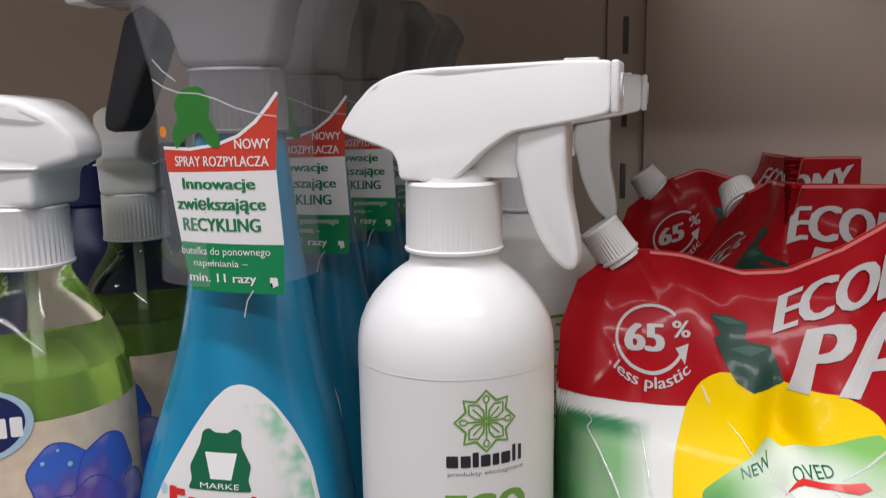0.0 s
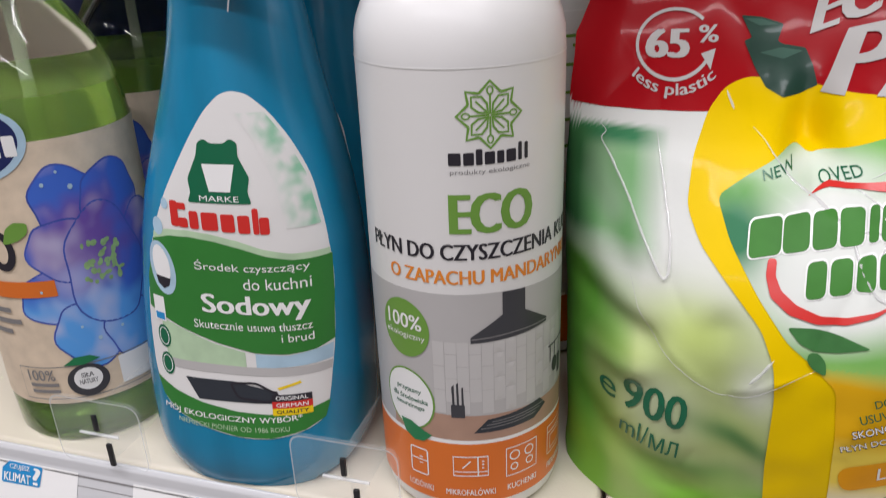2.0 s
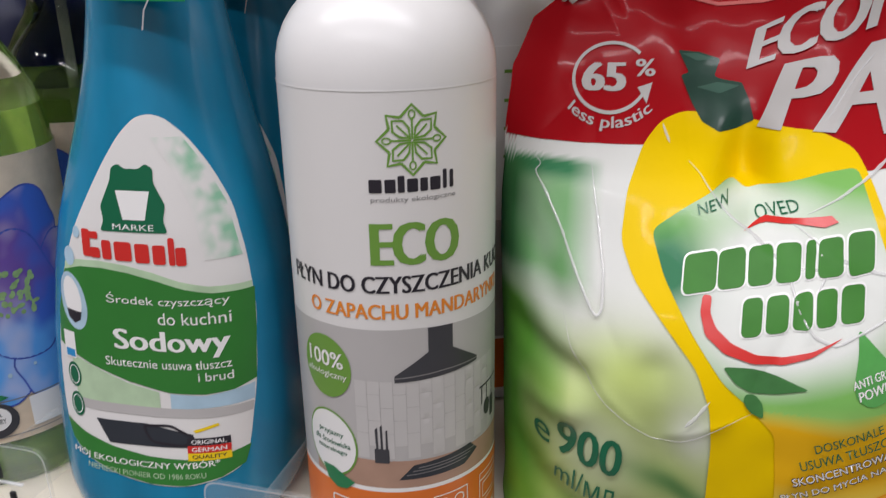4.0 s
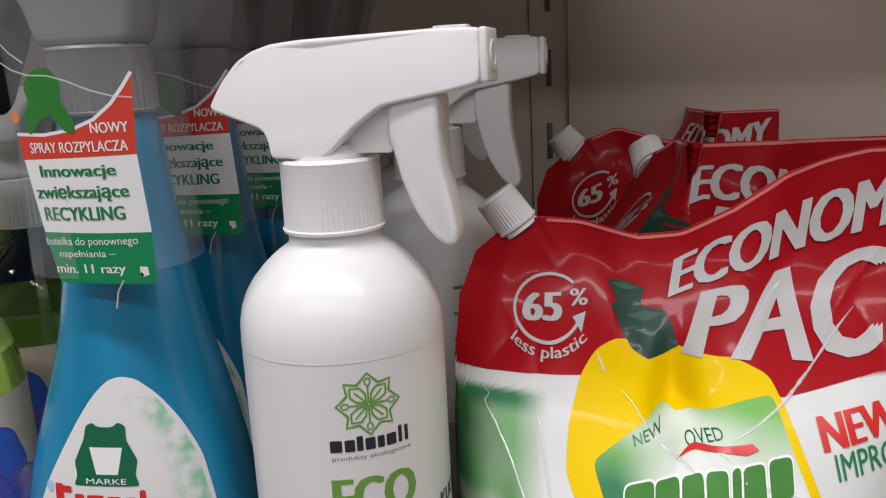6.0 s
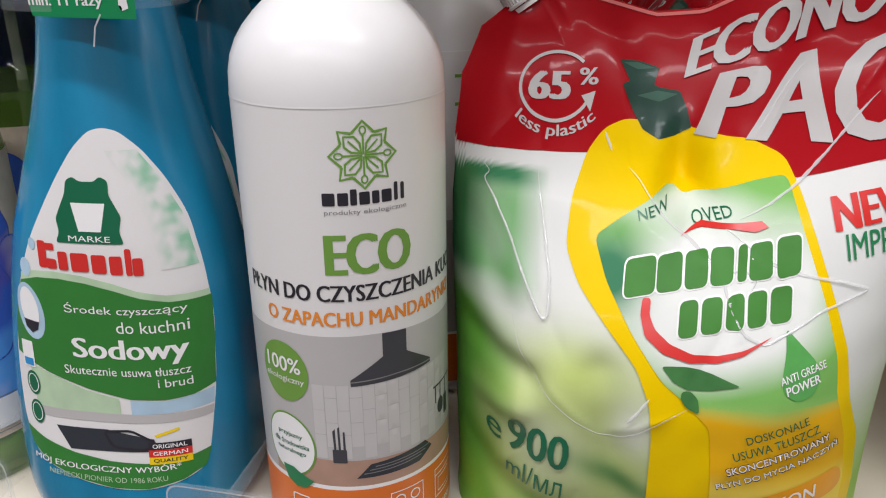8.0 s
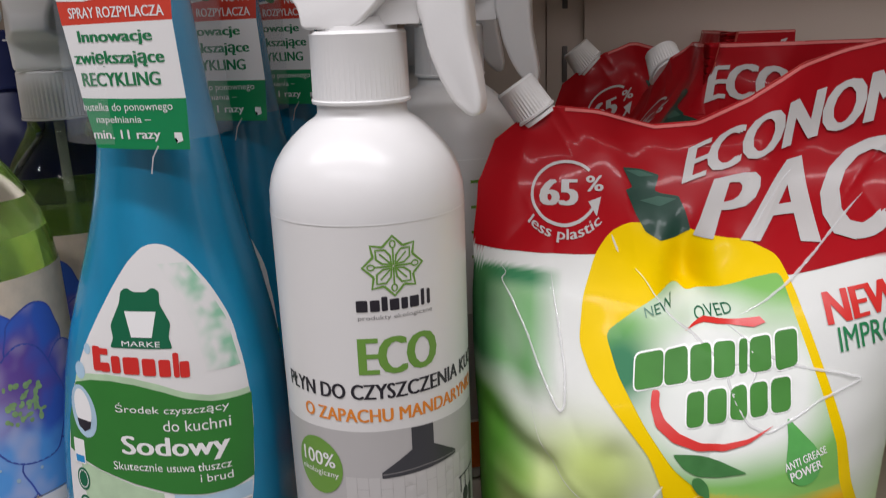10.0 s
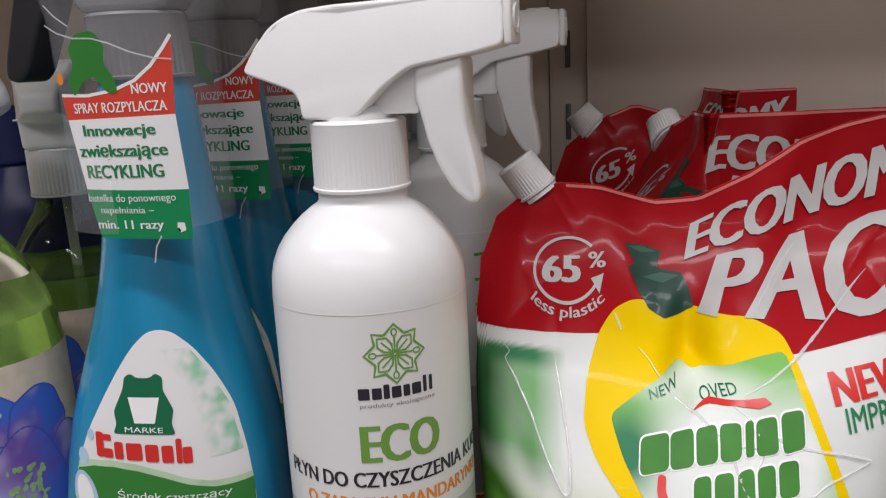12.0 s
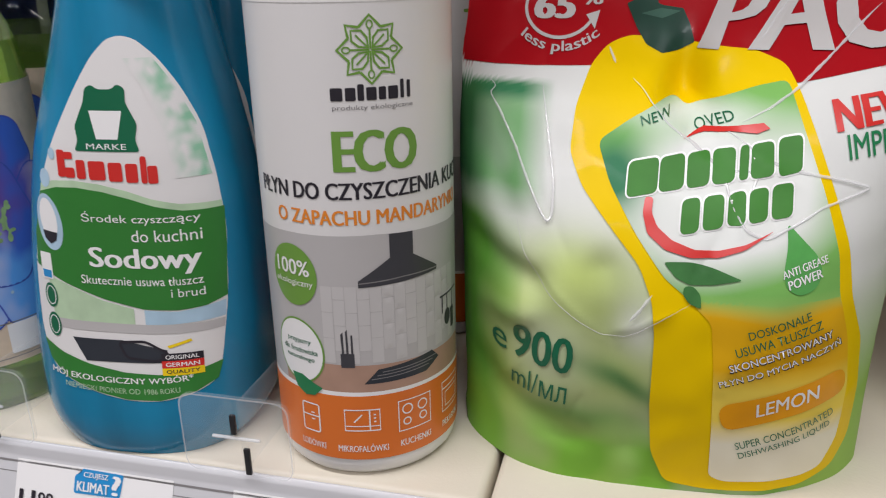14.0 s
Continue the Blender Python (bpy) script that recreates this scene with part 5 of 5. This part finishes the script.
    for leaf in ([(105.8, 90.6), (109, 90.8), (114, 91.0), (121, 89.6), (129.6, 86.6), (121, 84.6), (114, 84.2), (109.6, 86.2)], [(112.4, 83.6), (115, 84.0), (117.4, 81.6), (118.0, 77.0), (114.2, 78.4), (112.2, 81.0)]):
        shape_on(yb, on, mat("leaf_print", (0.045, 0.17, 0.045), 0.3, coat=0.2, vary=0.5, vary_scale=110), 0.0013, rounded(leaf, 1.2), "leaf_print")
    drop = [(142.6, 102.6), (142.8, 96), (141.8, 89), (142.6, 84.2), (147, 81.4), (152, 82.8), (154.2, 87.4), (152.2, 93)]
    shape_on(yb, on, mat("drop_green", (0.10, 0.38, 0.09), 0.2, coat=0.5, vary=0.3, vary_scale=90), 0.0012, rounded(drop, 2.0), "drop_mark")
    text_on(yb, on, INK_WHITE, 0.0014, "ANTI GREASE", 148.4, 90.0, 14.6, 2.4, turn=16, bold=0.01)
    text_on(yb, on, INK_WHITE, 0.0014, "POWER", 148.6, 86.4, 11, 2.8, turn=16, bold=0.014)
    for w, u, v, wd, h, mt in (("DOSKONALE", 142.2, 71.8, 19.6, 3.0, DARK_GREEN), ("USUWA TŁUSZCZ", 142.6, 67.0, 27.4, 3.2, DARK_GREEN), ("SKONCENTROWANY", 144.0, 62.2, 33.6, 3.3, INK_BLACK), ("PŁYN DO MYCIA NACZYŃ", 144.4, 57.6, 40, 3.6, INK_BLACK)):
        text_on(yb, on, mt, 0.0018, w, u, v, wd, h, turn=18.5, bold=0.004 if mt is DARK_GREEN else 0.020)
        if mt is INK_BLACK:
            text_on(yb, on, INK_WHITE, 0.0021, w, u - 0.2, v + 0.25, wd - 0.6, h - 0.7, turn=18.5, bold=0.004)
    pill = rect(-21, 21, -5.4, 5.4, 5.0)
    pill = [(147.8 + p[0] * math.cos(radians(15)) - p[1] * math.sin(radians(15)), 42.4 + p[0] * math.sin(radians(15)) + p[1] * math.cos(radians(15))) for p in pill]
    shape_on(yb, on, mat("pill_orange", (0.80, 0.34, 0.005), 0.35, spec=0.15, coat=0.08, vary=0.2, vary_scale=60), 0.0012, pill, "flavour_pill")
    text_on(yb, on, INK_WHITE, 0.0014, "LEMON", 148.6, 43.2, 21.5, 5.4, turn=15, bold=0.008, slant=0.2)
    text_on(yb, on, DARK_GREEN, 0.0014, "SUPER CONCENTRATED", 149.6, 30.6, 33.4, 3.1, turn=18)
    text_on(yb, on, DARK_GREEN, 0.0014, "DISHWASHING LIQUID", 150.2, 26.0, 31.4, 3.1, turn=18)
    # side print
    text_on(body, on, DARK_GREEN, 0.0005, "900", 68.4, 55.6, 21.5, 13.6, turn=-4, bold=0.014)
    text_on(body, on, DARK_GREEN, 0.0006, "ml/мл", 67.4, 40.6, 20.0, 9.0, turn=-4)
    text_on(body, on, DARK_GREEN, 0.0006, "e", 52.2, 52.4, 6.2, 6.8)
    text_on(body, on, RED_TEXT, 0.0006, "NEW", 172.0, 133.4, 28, 9.4, turn=8, bold=0.03)
    text_on(body, on, GREEN_INK, 0.0006, "IMPROVED", 180.0, 124.4, 36, 7.4, turn=6, bold=0.004)
    # sharp creases of the film: raised strips, their glint put into a pale colour
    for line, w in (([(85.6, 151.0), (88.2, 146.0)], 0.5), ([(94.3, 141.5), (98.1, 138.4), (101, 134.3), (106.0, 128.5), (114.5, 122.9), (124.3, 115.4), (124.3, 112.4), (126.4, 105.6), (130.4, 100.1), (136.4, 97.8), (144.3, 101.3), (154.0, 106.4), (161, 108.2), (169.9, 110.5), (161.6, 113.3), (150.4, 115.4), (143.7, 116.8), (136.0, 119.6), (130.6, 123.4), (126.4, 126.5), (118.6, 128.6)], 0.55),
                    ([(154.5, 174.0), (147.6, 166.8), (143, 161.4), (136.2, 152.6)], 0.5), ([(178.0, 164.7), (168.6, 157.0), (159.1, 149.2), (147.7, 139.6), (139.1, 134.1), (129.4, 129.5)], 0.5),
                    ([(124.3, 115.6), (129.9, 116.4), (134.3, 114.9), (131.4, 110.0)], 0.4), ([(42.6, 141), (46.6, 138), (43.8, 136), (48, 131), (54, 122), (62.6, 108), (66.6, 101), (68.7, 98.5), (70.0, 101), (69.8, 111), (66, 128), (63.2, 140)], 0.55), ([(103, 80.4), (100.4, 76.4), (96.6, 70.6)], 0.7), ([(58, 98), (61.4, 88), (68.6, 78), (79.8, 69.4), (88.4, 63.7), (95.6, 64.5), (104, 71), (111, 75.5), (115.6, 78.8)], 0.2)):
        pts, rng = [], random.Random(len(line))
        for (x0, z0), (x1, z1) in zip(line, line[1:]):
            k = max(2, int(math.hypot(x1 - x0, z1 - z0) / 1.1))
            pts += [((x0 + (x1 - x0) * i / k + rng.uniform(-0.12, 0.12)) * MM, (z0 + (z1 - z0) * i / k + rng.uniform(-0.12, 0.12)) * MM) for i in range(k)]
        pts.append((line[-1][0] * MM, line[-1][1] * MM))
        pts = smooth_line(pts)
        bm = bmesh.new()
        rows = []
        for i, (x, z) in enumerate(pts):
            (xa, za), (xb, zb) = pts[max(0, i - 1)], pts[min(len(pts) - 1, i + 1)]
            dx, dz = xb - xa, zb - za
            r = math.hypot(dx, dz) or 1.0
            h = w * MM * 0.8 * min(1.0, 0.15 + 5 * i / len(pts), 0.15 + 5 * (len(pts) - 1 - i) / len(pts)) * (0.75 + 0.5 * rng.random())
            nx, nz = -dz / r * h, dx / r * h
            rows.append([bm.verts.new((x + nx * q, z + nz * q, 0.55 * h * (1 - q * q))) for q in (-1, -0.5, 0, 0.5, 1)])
        for r0, r1 in zip(rows, rows[1:]):
            for i in range(4):
                bm.faces.new((r0[i], r0[i + 1], r1[i + 1], r1[i]))
        laid("film_crease", bm, CREASE_GLINT, body, on, 0.0012, 0.01)
    # spout and cap, leaning to the cut corner
    lean = Matrix.Translation((0.0556, 0.0665, 0.1915 - SHELF)) @ Matrix.Rotation(radians(-35), 4, "Y")
    b = turned([(-0.004, 0.0028), (0.000, 0.0028), (0.000, 0.0086), (0.0018, 0.0084), (0.0018, 0.0056), (0.004, 0.0056)], 32)
    bmesh.ops.transform(b, matrix=lean, verts=b.verts)
    part("spout", b, WHITE_PLASTIC, t, "white plastic spout")
    b = ribbed(0.0022, 0.0180, 0.0090, 40, 0.0004)
    bmesh.ops.transform(b, matrix=lean, verts=b.verts)
    part("cap", b, WHITE_PLASTIC, t, "ribbed white screw cap")
    return t


first_pouch = refill_pouch(pose(-0.0008, -0.002, SHELF, 0, 0, 4.8) @ Matrix.Diagonal((1, 1, 0.99, 1)))


def other_pouch(m, top, fold=None, angle=0.0, slump=0.0):
    """A further pouch, filled to a level top edge; fold: where its left side bends back, by that angle; slump: how its right side sags."""
    ob = copy_thing(first_pouch, m)
    c, q = math.cos(radians(angle)), math.sin(radians(angle))
    for o in ob.children_recursive:
        o.data = o.data.copy()
        for v in o.data.vertices:
            x, y, z = v.co
            k = (top - slump * max(0.0, x - 0.085) - SHELF) / (lerp(max(x, 0.066), TOP_X, TOP_Z) - SHELF)
            k = 1.03 + (k - 1.03) * max(0.0, min(1.0, (x - 0.050) / 0.03))
            z *= 1 + (k - 1) * min(1.0, z / 0.12)
            if fold and x < fold:
                d, e = fold - x, y - 0.055
                x, y = fold - d * c + e * q, 0.055 + d * q + e * c
            v.co = (x, y, z)
    return ob


other_pouch(pose(0.0086, 0.063, SHELF, 0, 0, 4.8), 0.2185, 0.1125, 68)
other_pouch(pose(0.0015, 0.203, SHELF, 0, 0, 4.8), 0.2150, slump=0.30)
other_pouch(pose(-0.022, 0.275, SHELF, 0, 0, 4.8), 0.2180, 0.162, 80)
copy_thing(first_pouch, pose(0.1850, 0.026, SHELF, 0, 0, 7.8))
